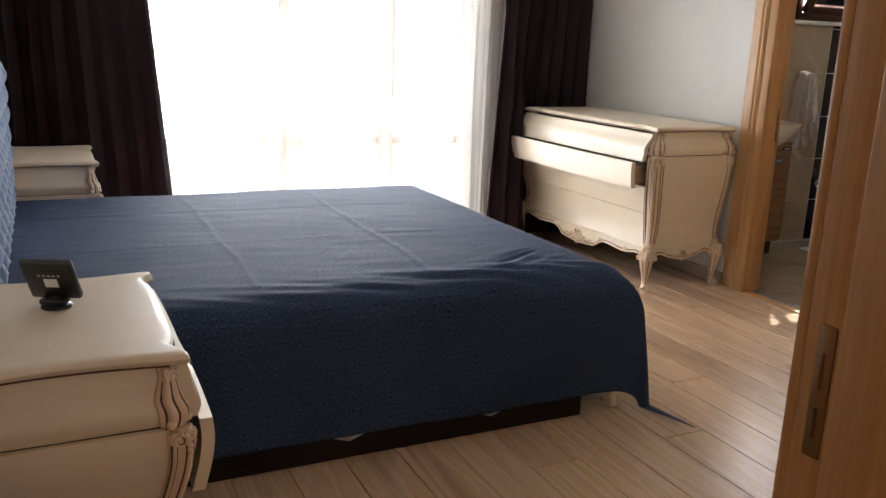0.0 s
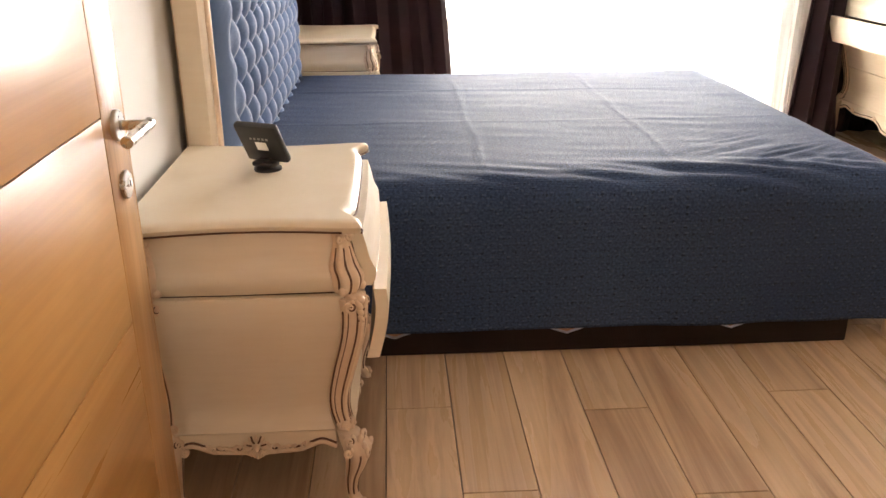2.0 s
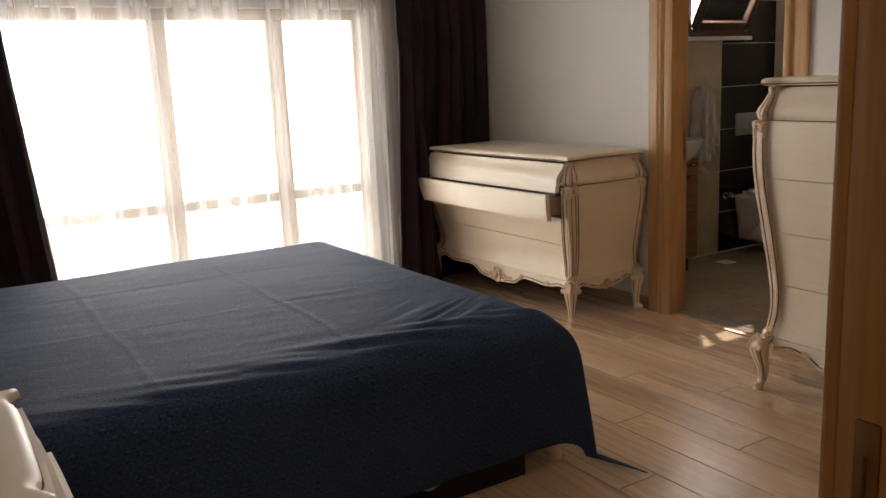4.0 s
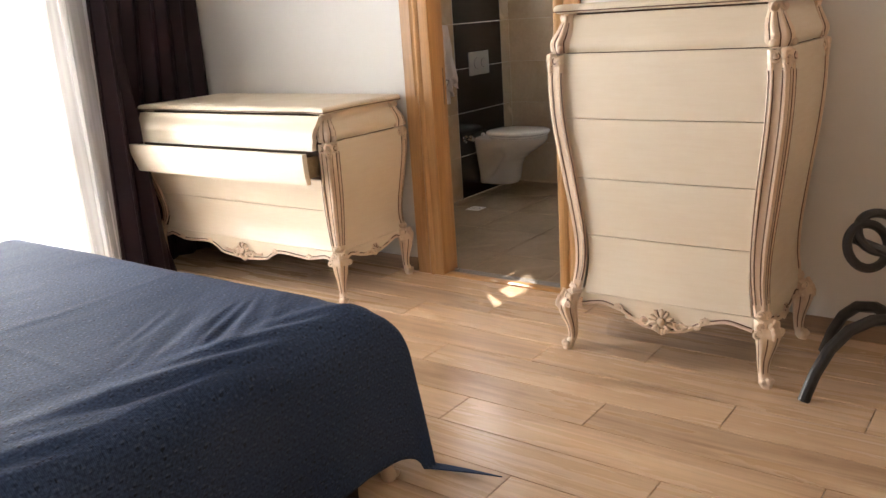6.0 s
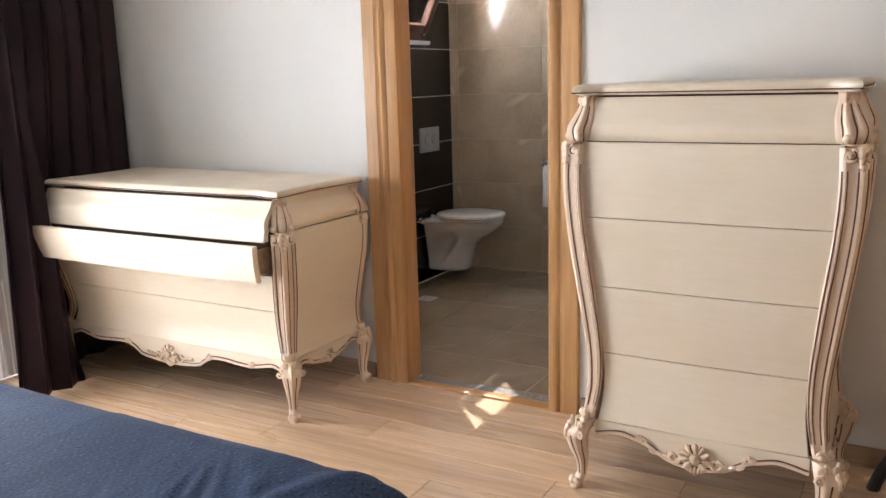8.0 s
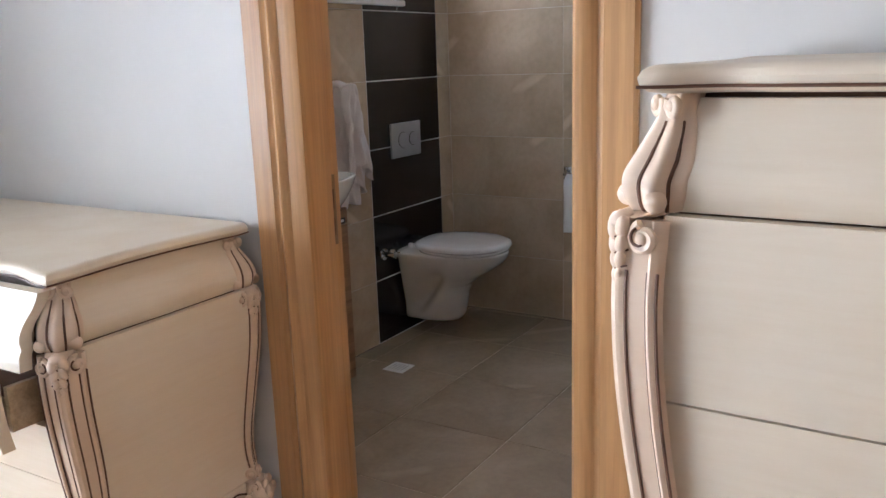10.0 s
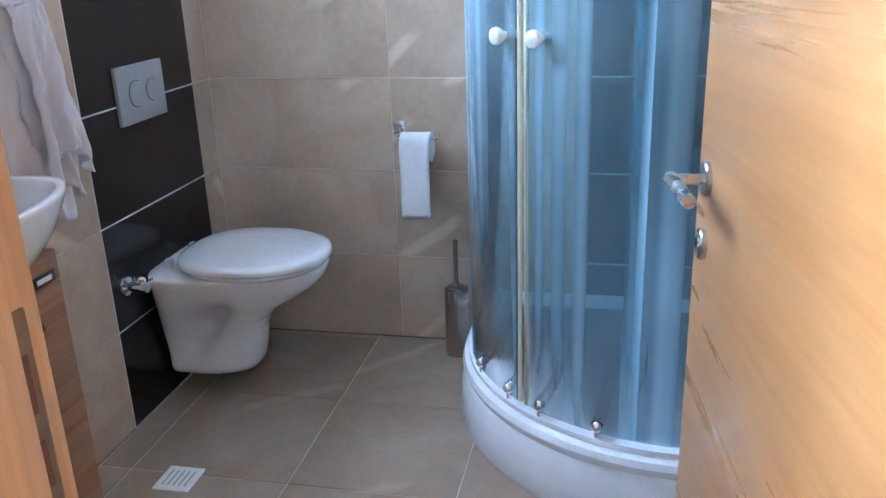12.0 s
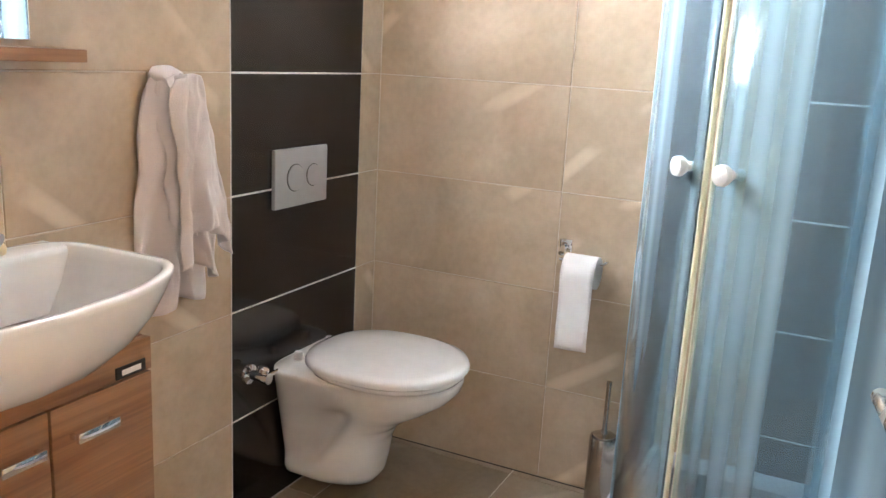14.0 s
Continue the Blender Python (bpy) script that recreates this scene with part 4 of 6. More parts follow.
            for f in (-1, 1):
                bm = bmesh.new()
                for g in (0.524, 1.57):
                    tube(bm, [leg_at(k, f * g, 0.915) for k in range(4, 17)], 0.0024, 6)
                tube(bm, [q + dd * 0.0045 for q in spiral(leg_at(1, f * 0.95, 1.02), tt * f * 0.8 - dd * 0.45, up, 0.0115 * fat, 1.1, 2.0)], 0.002, 5)
                part("glaze_line", bm, PATINA, leg, "brown glaze in the grooves")

    # aprons: a scalloped lower edge with a carved bead, leaf sprouts and a shell
    def apron(half, depth_at, axis, drop_mid, stops, name):
        n = 64
        knots = [(0.0, drop_mid + 0.046), (0.10, drop_mid + 0.043), (0.28, drop_mid * 0.72 + 0.046)]
        for k, q in enumerate(stops):
            knots += [(q - 0.05, 0.055 + 0.012 * (len(stops) - 1 - k)), (q + 0.05, 0.046)]
        knots += [(min(0.92, stops[-1] + 0.22), 0.034), (1.0, 0.050)]
        outn = (axis(0, depth_at + 0.1) - axis(0, depth_at)).normalized()
        side = (axis(0.1, 0) - axis(0, 0)).normalized()
        top, bot = [], []
        for i in range(n + 1):
            q = -1 + 2 * i / n
            a = axis(q * half, depth_at)
            top.append(Vector((a.x, a.y, z_lo - 0.0015)))
            bot.append(Vector((a.x, a.y, z_lo - flow_at(knots, abs(q)) * (1 if half > 0.24 else 0.85))))
        bm = bmesh.new()
        loft(bm, [[t_, b_, b_ - outn * 0.02, t_ - outn * 0.02] for t_, b_ in zip(top, bot)])
        bmesh.ops.recalc_face_normals(bm, faces=bm.faces)
        ap = part(name, bm, CREAM, root, smooth=40)
        bm = bmesh.new()
        tube(bm, [b_ + outn * 0.001 for b_ in bot], 0.0068, 8)
        size = 1.0 if half > 0.3 else 0.72
        for q in stops:
            for f in (-1, 1):
                c = bot[int((f * q + 1) / 2 * n)] + outn * 0.006
                tube(bm, spiral(c - side * f * 0.012 * size + up * 0.008 * size, side * f, up, 0.012 * size, 1.2, 3.6), 0.0048 * size, 7)
                for k, ang in enumerate((-8, 18, 44)):
                    v = side * f * math.sin(radians(ang)) + up * math.cos(radians(ang))
                    tube(bm, [c + v * r_ * size for r_ in (0.0, 0.010, 0.020, 0.026)], [0.004 * size, 0.0062 * size, 0.0048 * size, 0.0015], 7)
        rosette(bm, bot[n // 2] + outn * 0.005 + up * (0.040 if half > 0.3 else 0.022), outn, side, 0.055 if half > 0.3 else 0.034)
        part("carving", bm, CARVED, ap, "carved beading, sprouts and shell", 60)
        bm = bmesh.new()
        tube(bm, [b_ + outn * 0.0032 + up * 0.0088 for b_ in bot], 0.0027, 6)
        c = bot[n // 2] + outn * 0.0012 + up * (0.040 if half > 0.3 else 0.022)
        r = 0.055 if half > 0.3 else 0.034
        for k in range(4):
            g = math.pi * (0.12 + 0.253 * k)
            v = math.cos(g) * side + math.sin(g) * up
            tube(bm, [c + v * r * 0.34 + outn * 0.010, c + v * r * 0.62 + outn * 0.0125, c + v * r * 0.86 + outn * 0.006], 0.0024, 5)
        part("glaze_line", bm, PATINA, ap, "brown glaze behind the shell")

    apron(px(z_lo) + 0.006, py(z_lo), lambda a, y: Vector((a, -y, 0)), dip, sprouts, "apron")
    for s in (-1, 1):
        apron(hd + e(z_lo) - inset, hw + e(z_lo) - 0.012, lambda a, x, s=s: Vector((s * x, a, 0)), dip * 0.6, (0.6,), "side_apron")

    # top with projecting horned corners and a moulded edge
    def outline(grow):
        pts = []
        a, b = hw + over + grow, hd + over + grow
        n = 40
        for i in range(n + 1):
            q = -1 + 2 * i / n
            m_ = abs(q)
            y = -(b + 0.020 * math.exp(-(((m_ - 0.97) / 0.10) ** 2)) - 0.012 * math.exp(-(((m_ - 0.78) / 0.10) ** 2)) + bow * (1 - q * q))
            pts.append((q * (a + 0.006), y))
        for i in range(1, 14):
            v = i / 14
            c = 0.024 * math.sin(math.pi * min(1, v * 1.05))
            pts.append((a + 0.010 - c, -b - 0.012 + (hd + b + 0.012) * v))
        pts.append((a + 0.004, hd))
        pts.append((-a - 0.004, hd))
        for i in range(13, 0, -1):
            v = i / 14
            c = 0.024 * math.sin(math.pi * min(1, v * 1.05))
            pts.append((-a - 0.010 + c, -b - 0.012 + (hd + b + 0.012) * v))
        return pts

    bm = bmesh.new()
    loft(bm, [[(x, y, z) for x, y in outline(g)] for g, z in ((-0.016, h - 0.033), (-0.004, h - 0.030), (0.004, h - 0.022), (0.006, h - 0.014), (0.002, h - 0.006), (-0.004, h - 0.002), (-0.010, h), (-0.018, h + 0.0002), (-0.030, h + 0.0002))])
    bmesh.ops.recalc_face_normals(bm, faces=bm.faces)
    tp = part("top", bm, CREAM, root, "cream top with horned corners", 30)
    bm = bmesh.new()
    ol = outline(0.0065)
    tube(bm, [(x, y, h - 0.0245) for x, y in ol[:56]], 0.0022, 5)
    tube(bm, [(x, y, h - 0.0245) for x, y in ol[56:]], 0.0022, 5)
    part("glaze_line", bm, PATINA, tp)
    return root


commode("commode", (3.385, 4.385, 0), -90, 1.46, 0.575, 0.955, (0.252, 0.455, 0.615, 0.762), (0.0, 0.0, 0.125, 0.05), "wide cream carved chest with its upper drawers open", side_seam=0.795, dip=0.062, sprouts=(0.38, 0.77), over=-0.026, fat=1.22)
commode("tall_chest", (3.385, 2.05, 0), -90, 0.80, 0.56, 1.34, (0.244, 0.478, 0.706, 0.933, 1.168), (), "tall cream carved chest of five drawers", side_seam=1.168, dip=0.062, over=-0.010, fat=1.22)
commode("nightstand", (0.0, 1.98, 0), 90, 0.62, 0.455, 0.735, (0.215, 0.40, 0.570), (0.012, 0.06, 0.045), "cream carved bombe nightstand with a drawer ajar", "nightstands beside the bed", side_seam=0.570, amp=0.8, fat=0.92, over=0.010, dip=0.03, bulge=0.034)
commode("nightstand", (0.0, 4.76, 0), 90, 0.62, 0.455, 0.735, (0.215, 0.40, 0.570), (0.0, 0.0, 0.0), "cream carved bombe nightstand beside the curtain", "nightstands beside the bed", side_seam=0.570, amp=0.8, fat=0.92, over=0.010, dip=0.03, bulge=0.034)


# ---- bed ----
BC, BH = 3.39, 1.055
bed = thing("bed", (0.9, BC, 0), "double bed with tufted blue headboard and dark base", "bed")
inv = bed.matrix_world.inverted()


def crest(u):
    """Height of the headboard's outer edge; u from 0 at the middle to 1 at the side."""
    return curve_at([(0.0, 1.545), (0.10, 1.535), (0.16, 1.50), (0.34, 1.325), (0.42, 1.312), (0.60, 1.325), (0.86, 1.352), (0.95, 1.34), (1.0, 1.285)], u)


N = 72
outer = [(BC + BH * (-1 + 2 * i / N), crest(abs(-1 + 2 * i / N))) for i in range(N + 1)]


def inner_top(u):
    return crest(min(1, u * 1.02)) - 0.085 - 0.05 * max(0, (u - 0.9) / 0.1)


bm = bmesh.new()
prof = [(0.0, -0.235), (0.0, -0.172), (0.18, -0.160), (0.40, -0.158), (0.62, -0.168), (0.80, -0.164), (1.0, -0.176), (1.0, -0.235)]
IB = BH - 0.082
path_o = [(BC - BH, 0.02)] + [(BC - BH, 0.3), (BC - BH, 0.8)] + outer + [(BC + BH, 0.8), (BC + BH, 0.3), (BC + BH, 0.02)]
path_i = []
for y, z in path_o:
    u = (y - BC) / BH
    yi = BC + u * IB
    path_i.append((yi, z if z <= 0.8 else inner_top(abs(u))))
loft(bm, [[(x, yo + (yi - yo) * f, zo + (zi - zo) * f) for f, x in prof] for (yo, zo), (yi, zi) in zip(path_o, path_i)])
bmesh.ops.recalc_face_normals(bm, faces=bm.faces)
hb = part("headboard", moved(bm, inv), CREAM, bed, "cream carved headboard frame", 40)
bm = bmesh.new()
mid = [(-0.156, yo * 0.55 + yi * 0.45, zo * 0.55 + zi * 0.45) for (yo, zo), (yi, zi) in zip(path_o, path_i)]
tube(bm, mid[1:-1], 0.011, 8)
tube(bm, [(-0.166, yi, zi) for yi, zi in path_i[1:-1]], 0.009, 8)
for i in range(6, len(mid) - 6, 3):
    ball(bm, (-0.156, mid[i][1], mid[i][2]), 0.017, (0.5, 1.2, 0.8), (0, 0, 0), 8, 6)
for k in range(11):
    z = 0.45 + k * 0.075
    for y in (mid[1][1], mid[-2][1]):
        ball(bm, (-0.157, y, z), 0.016, (0.5, 0.8, 1.5), (0, 0, 0), 8, 6)
rosette(bm, (-0.150, BC, 1.49), (1, 0, 0), (0, 1, 0), 0.075)
for s in (-1, 1):
    tube(bm, spiral((-0.155, BC + s * 0.22, 1.46), (0, s, 0), (0, 0, 1), 0.05, 1.4, 2.4), 0.012, 8)
    tube(bm, spiral((-0.155, BC + s * 0.40, 1.335), (0, s, 0), (0, 0, 1), 0.036, 1.4, 0.4), 0.010, 8)
    for k in range(4):
        ball(bm, (-0.152, BC + s * (0.10 + 0.05 * k), 1.515 - 0.02 * k), 0.026, (0.5, 1.1, 0.7), (s * (20 + 12 * k), 0, 0), 8, 6)
part("headboard_carving", moved(bm, inv), CARVED, hb, "gilded cream carving on the crest", 60)
bm = bmesh.new()
slab(bm, [(-0.245, y, z) for y, z in [(BC - BH + 0.01, 0.02)] + [(y, z - 0.01) for y, z in outer[1:-1]] + [(BC + BH - 0.01, 0.02)]], 0.012, (1, 0, 0))
bmesh.ops.recalc_face_normals(bm, faces=bm.faces)
part("back_board", moved(bm, inv), DRAWER_WOOD, hb)

# tufted upholstery
bm, nu, nv = bmesh.new(), 190, 110
TY, TZ = 0.165, 0.175
rows = []
for j in range(nv + 1):
    row = []
    for i in range(nu + 1):
        u = -1 + 2 * i / nu
        y = BC + u * IB
        z1 = inner_top(abs(u))
        z = 0.32 + (z1 - 0.32) * j / nv
        a, b = (y - BC) / TY + (z - 0.2) / TZ, (y - BC) / TY - (z - 0.2) / TZ
        fa, fb = abs(math.sin(math.pi * a / 1.0)), abs(math.sin(math.pi * b / 1.0))
        puff = (fa * fb) ** 0.5
        rim = min(1.0, (1 - abs(u)) * IB / 0.10, (z1 - z) / 0.10)
        soft = max(0.0, min(1.0, rim)) ** 0.5
        border = min(1.0, max(0.0, min((1 - abs(u)) * IB, z1 - z) - 0.06) / 0.05)
        xx = -0.178 + 0.072 * soft - 0.048 * border * (1 - puff) + 0.003 * noise.noise((y * 9, z * 9, 1))
        row.append((xx, y, z))
    rows.append(row)
loft(bm, rows, cap=False, closed=False)
bmesh.ops.recalc_face_normals(bm, faces=bm.faces)
up = part("upholstery", moved(bm, inv), VELVET, bed, "deep-buttoned blue upholstery", 80)
bm = bmesh.new()
ball(bm, (0, 0, 0), 0.012, (0.55, 1, 1), u=10, v=6)
button = mesh_of("button", bm, VELVET, 80)
for iz in range(0, 16):
    for iy in range(-13, 14):
        if (iy + iz) % 2:
            continue
        y, z = BC + iy * TY / 2, 0.2 + iz * TZ / 2
        if (z < 0.5 or z > inner_top(abs((y - BC) / IB)) - 0.12 or abs(y - BC) > IB - 0.11):
            continue
        ob = new("button", button)
        ob.parent = up
        ob.location = inv @ Vector((-0.142, y, z))

# base, feet and mattress
part("base", moved(boxes(((-0.16, 2.41, 0.0), (1.81, 4.37, 0.30)), bevel=0.008), inv), BASE_CLOTH, bed, "dark brown fabric bed base")
part("mattress", moved(boxes(((-0.13, 2.46, 0.30), (1.90, 4.33, 0.552)), bevel=0.05), inv), SHEET, bed, "mattress in a pale blue sheet")
for x in (0.32, 0.872, 1.412):
    bm = bmesh.new()
    w_, zt, zl = 0.175, 0.135, 0.072
    slab(bm, [(x - w_, 2.4105, zt), (x, 2.4105, zl), (x + w_, 2.4105, zt)], 0.003, (0, -1, 0))
    mo = part("diamond_motif", moved(bm, inv), MOTIF, bed, "tan diamond motif", 0)
    for s in (-1, 1):
        bm = bmesh.new()
        tube(bm, [(x, 2.4065, zl - 0.004), (x + s * w_, 2.4065, zt - 0.004)], 0.004, 6)
        tube(bm, [(x, 2.4065, zl + 0.012), (x + s * (w_ - 0.05), 2.4065, zt - 0.006)], 0.002, 6)
        part("piping", moved(bm, inv), SHEET, mo)
for y in (2.44, 4.34):
    bm = bmesh.new()
    lp = [(1.955, y, 0.30), (1.965, y, 0.22), (1.975, y, 0.15), (1.970, y, 0.09), (1.966, y, 0.045), (1.972, y, 0.018), (1.974, y, 0.004)]
    tube(bm, lp, [0.034, 0.036, 0.032, 0.023, 0.020, 0.025, 0.019], 12)
    tube(bm, spiral((2.0, y, 0.13), (1, 0, 0), (0, 0, 1), 0.024, 1.3, 1.5), 0.008, 6)
    ball(bm, (1.99, y - 0.012, 0.02), 0.013)
    part("leg", moved(bm, inv), CARVED, bed, "carved cream bed leg", 60)
part("foot_rail", moved(boxes(((1.815, 2.43, 0.14), (1.945, 4.35, 0.31)), bevel=0.02), inv), CREAM, bed)


# blanket: one cloth over the top, both sides and the foot
def blanket():
    bm = bmesh.new()
    top, r = 0.572, 0.10
    ya, yb, xe = 2.395, 4.385, 2.035

    rx = 0.17

    def wrap(s, edge, sign, r=r):
        """Where a length s past the start of the curve lies: outward place and drop."""
        q = r * math.pi / 2
        if s <= 0:
            return edge - sign * r + sign * s, 0.0
        if s < q:
            a = s / r
            return edge - sign * r + sign * r * math.sin(a), r * (1 - math.cos(a))
        return edge, r + (s - q)

    hang = r * math.pi / 2 + 0.380
    ns, nt = 220, 260
    s0, s1 = -0.13, (xe - rx) + rx * math.pi / 2 + 0.31
    t_total = (yb - ya - 2 * r) + 2 * hang
    rows = []
    for i in range(ns + 1):
        s = s0 + (s1 - s0) * i / ns
        X, dx = wrap(s - (xe - rx), xe, 1, rx) if s > xe - rx else (s, 0.0)
        row = []
        for j in range(nt + 1):
            t = -hang + t_total * j / nt
            if t < 0:
                Y, dy = wrap(-t, ya, -1)
            elif t > yb - ya - 2 * r:
                Y, dy = wrap(t - (yb - ya - 2 * r), yb, 1)
            else:
                Y, dy = ya + r + t, 0.0
            sgn = -1 if t < (yb - ya) / 2 else 1
            over = 2 * dx * dy / (dx + dy + 1e-6)
            both = (dx ** 4 + dy ** 4) ** 0.25
            drop = both + 0.42 * over * (over / 0.48) ** 0.7
            x, y = X + 0.13 * max(0.0, dx - 0.06) + 0.01 * (over / 0.48) ** 1.2, Y + sgn * 0.05 * (over / 0.48) ** 1.5
            z = top - drop
            if z < 0.012:
                # the corner's tail lies on the floor
                x, y = x + 0.15 * (0.012 - z), y + sgn * 0.95 * (0.012 - z)
            hangf = min(1.0, both / 0.3)
            wr = 0.004 * noise.noise((s * 2.2, t * 3.5, 2)) + 0.0018 * noise.noise((s * 5 + t * 6, t * 14, 5))
            # rumples that run along the near edge
            e = math.exp(-(((t + 0.02) / 0.11) ** 2))
            wr += 0.019 * e * noise.noise((s * 3.0 - t * 2.5, t * 17 + s * 5, 9)) * (0.4 + 0.6 * min(1, max(0, s - 0.3)))
            # fine slanting rumples near the foot corner
            g = math.exp(-(((s - 1.62) / 0.26) ** 2) - ((t - 0.16) / 0.24) ** 2)
            wr += 0.011 * g * (1 - abs(2 * noise.noise((s * 2.0 + t * 1.2, (t - 0.55 * s) * 16, 21))))
            # pressed folds across the cloth
            for c in (0.62, 1.25):
                wr += 0.0018 * math.exp(-(((s - c + 0.02 * noise.noise((t * 3, c, 0))) / 0.012) ** 2))
            for c in (0.72, 1.36):
                wr += 0.0018 * math.exp(-(((t - c + 0.015 * noise.noise((s * 3, c, 4))) / 0.011) ** 2))
            z += wr * (1 - hangf)
            bulge = hangf * (0.012 * noise.noise((s * 2.6, t * 1.5, 7)) + 0.008 * math.sin(s * 9 + 2 * noise.noise((s, 3, 0))))
            share = dy / (dx + dy + 1e-6)
            y += sgn * abs(bulge) * 0.9 * share
            x += (1 - share) * (0.006 * (1 + math.sin(t * 11)) * hangf + abs(bulge)) * (1 if dx > 0 else 0)
            z += 0.008 * hangf * noise.noise((s * 1.7, t * 1.7, 12))
            row.append(((x, y, max(z, 0.012)), (s, t)))
        rows.append(row)
    layer, place = bm.loops.layers.uv.new("UVMap"), {}
    vs = []
    for row in rows:
        vs.append([])
        for co, st in row:
            v = bm.verts.new(co)
            place[v] = st
            vs[-1].append(v)
    for a, b in zip(vs, vs[1:]):
        for i in range(len(a) - 1):
            f = bm.faces.new((a[i], b[i], b[i + 1], a[i + 1]))
            for lp in f.loops:
                lp[layer].uv = place[lp.vert]
    ob = solid("blanket", bm, BLANKET, "navy blue patterned blanket spread over the bed", "blanket", kind="", smooth=80)
    md = ob.modifiers.new("thickness", "SOLIDIFY")
    md.thickness, md.offset = 0.004, 1
    return ob


blanket()

# ---- on the near nightstand: a small weather station seen from behind ----
dev = thing("tablet_stand", (0.02, 2.045, 0.735), "black tilted display seen from behind on its stand", "digital display", turn=-24)
tilt = pose(0, -0.012, 0.072, 30, 0, 0)
part("housing", moved(boxes(((-0.058, -0.008, -0.058), (0.058, 0.012, 0.058)), bevel=0.007), tilt), BLACK_PLASTIC, dev)
part("label", moved(boxes(((-0.014, -0.0088, -0.018), (0.016, -0.0079, 0.008))), tilt), WHITE_PLASTIC, dev, "pale printed label")
for k in range(5):
    part("button", moved(boxes(((-0.024 + k * 0.011, -0.0095, 0.016), (-0.018 + k * 0.011, -0.0079, 0.022)), bevel=0.0006), tilt), GREY_PLASTIC, dev)
bm = bmesh.new()
lathe(bm, [(0.034, 0), (0.034, 0.006), (0.026, 0.010), (0.014, 0.014), (0.012, 0.028), (0, 0.03)], (0, 0.004, 0))
part("foot", bm, BLACK_PLASTIC, dev)
part("foot_edge", boxes(((-0.03, -0.02, 0.012), (0.03, 0.012, 0.024)), bevel=0.004), BLACK_PLASTIC, dev)

# ---- wrought-iron stand beside the tall chest ----
st = thing("iron_stand", (3.36, 1.30, 0), "black wrought-iron stand with curved legs and forged rings", "stand")
for ang, reach in ((143, 0.37), (57, 0.31), (-37, 0.30), (-123, 0.34)):
    dv = Vector((math.cos(radians(ang)), math.sin(radians(ang)), 0))
    bm = bmesh.new()
    tube(bm, [dv * (reach * f) + Vector((0, 0, z)) for f, z in ((0.02, 0.235), (0.3, 0.245), (0.55, 0.225), (0.75, 0.170), (0.89, 0.095), (0.97, 0.03), (1.0, 0.0))], [0.020, 0.021, 0.021, 0.021, 0.020, 0.020, 0.021], 10)
    part("leg", bm, IRON, st)
bm = bmesh.new()
lathe(bm, [(0.03, 0.2), (0.034, 0.26), (0.024, 0.30), (0.02, 0.45), (0.03, 0.50), (0.024, 0.56), (0.012, 0.6), (0, 0.61)], n=16)
part("stem", bm, IRON, st)
for c, u, v, r in (((-0.07, 0.10, 0.50), (0.75, -0.6, 0.25), (0.25, 0.2, 0.95), 0.075), ((-0.05, 0.07, 0.545), (-0.3, 0.9, 0.3), (0.6, 0.1, 0.8), 0.07),
                   ((0.0, 0.06, 0.47), (0.9, 0.3, -0.2), (-0.2, 0.9, 0.35), 0.10)):
    u, v = Vector(u).normalized(), Vector(v)
    v = (v - u * u.dot(v)).normalized()
    bm = bmesh.new()
    tube(bm, [Vector(c) + r * (math.cos(a) * u + math.sin(a) * v) for a in (2 * math.pi * k / 28 for k in range(29))], 0.016, 9)
    part("ring", bm, IRON, st)

# ---- light switch ----
sw_ = thing("light_switch", (WX, 2.520, 1.11), "white wall light switch beside the bathroom door", "light switch")
part("plate", boxes(((-0.009, -0.041, -0.041), (0, 0.041, 0.041)), bevel=0.003), WHITE_PLASTIC, sw_)
part("rocker", boxes(((-0.013, -0.028, -0.028), (-0.007, 0.028, 0.028)), bevel=0.003), WHITE_PLASTIC, sw_)


# ---- bathroom: wall-hung toilet ----
wc = thing("toilet", (5.565, BY1, 0.004), "white wall-hung toilet with closed seat", "toilet")
wc.scale = (1.0, 1.0, 1.055)


def egg(half, back, tip, z, n=36, flat=0.35):
    """A plan outline: straight at the wall, rounded at the tip (local -y)."""
    pts = []
    for k in range(n):
        a = 2 * math.pi * k / n
        c, s = math.cos(a), math.sin(a)
        x = half * math.copysign(abs(c) ** 0.80, c)
        if s < 0:
            y = (back - (back - tip) * flat) - (1 - flat) * (back - tip) * abs(s) ** 0.95
        else:
            y = (back - (back - tip) * flat) + flat * (back - tip) * abs(s) ** 0.45
            x = half * (1 + 0.07 * abs(s)) * (0.98 if abs(c) > 0.05 else 0.9) * math.copysign(abs(c) ** 0.38, c)
        pts.append((x, y, z))
    return pts


def oval(half, back, tip, z, n=48):
    """A rounded plan outline, a little squarer towards the wall."""
    pts = []
    for k in range(n):
        a = 2 * math.pi * k / n
        c, s = math.cos(a), math.sin(a)
        e = 0.93 if s < 0 else 0.80
        pts.append((half * math.copysign(abs(c) ** e, c), (back + tip) / 2 + (back - tip) / 2 * math.copysign(abs(s) ** e, s), z))
    return pts


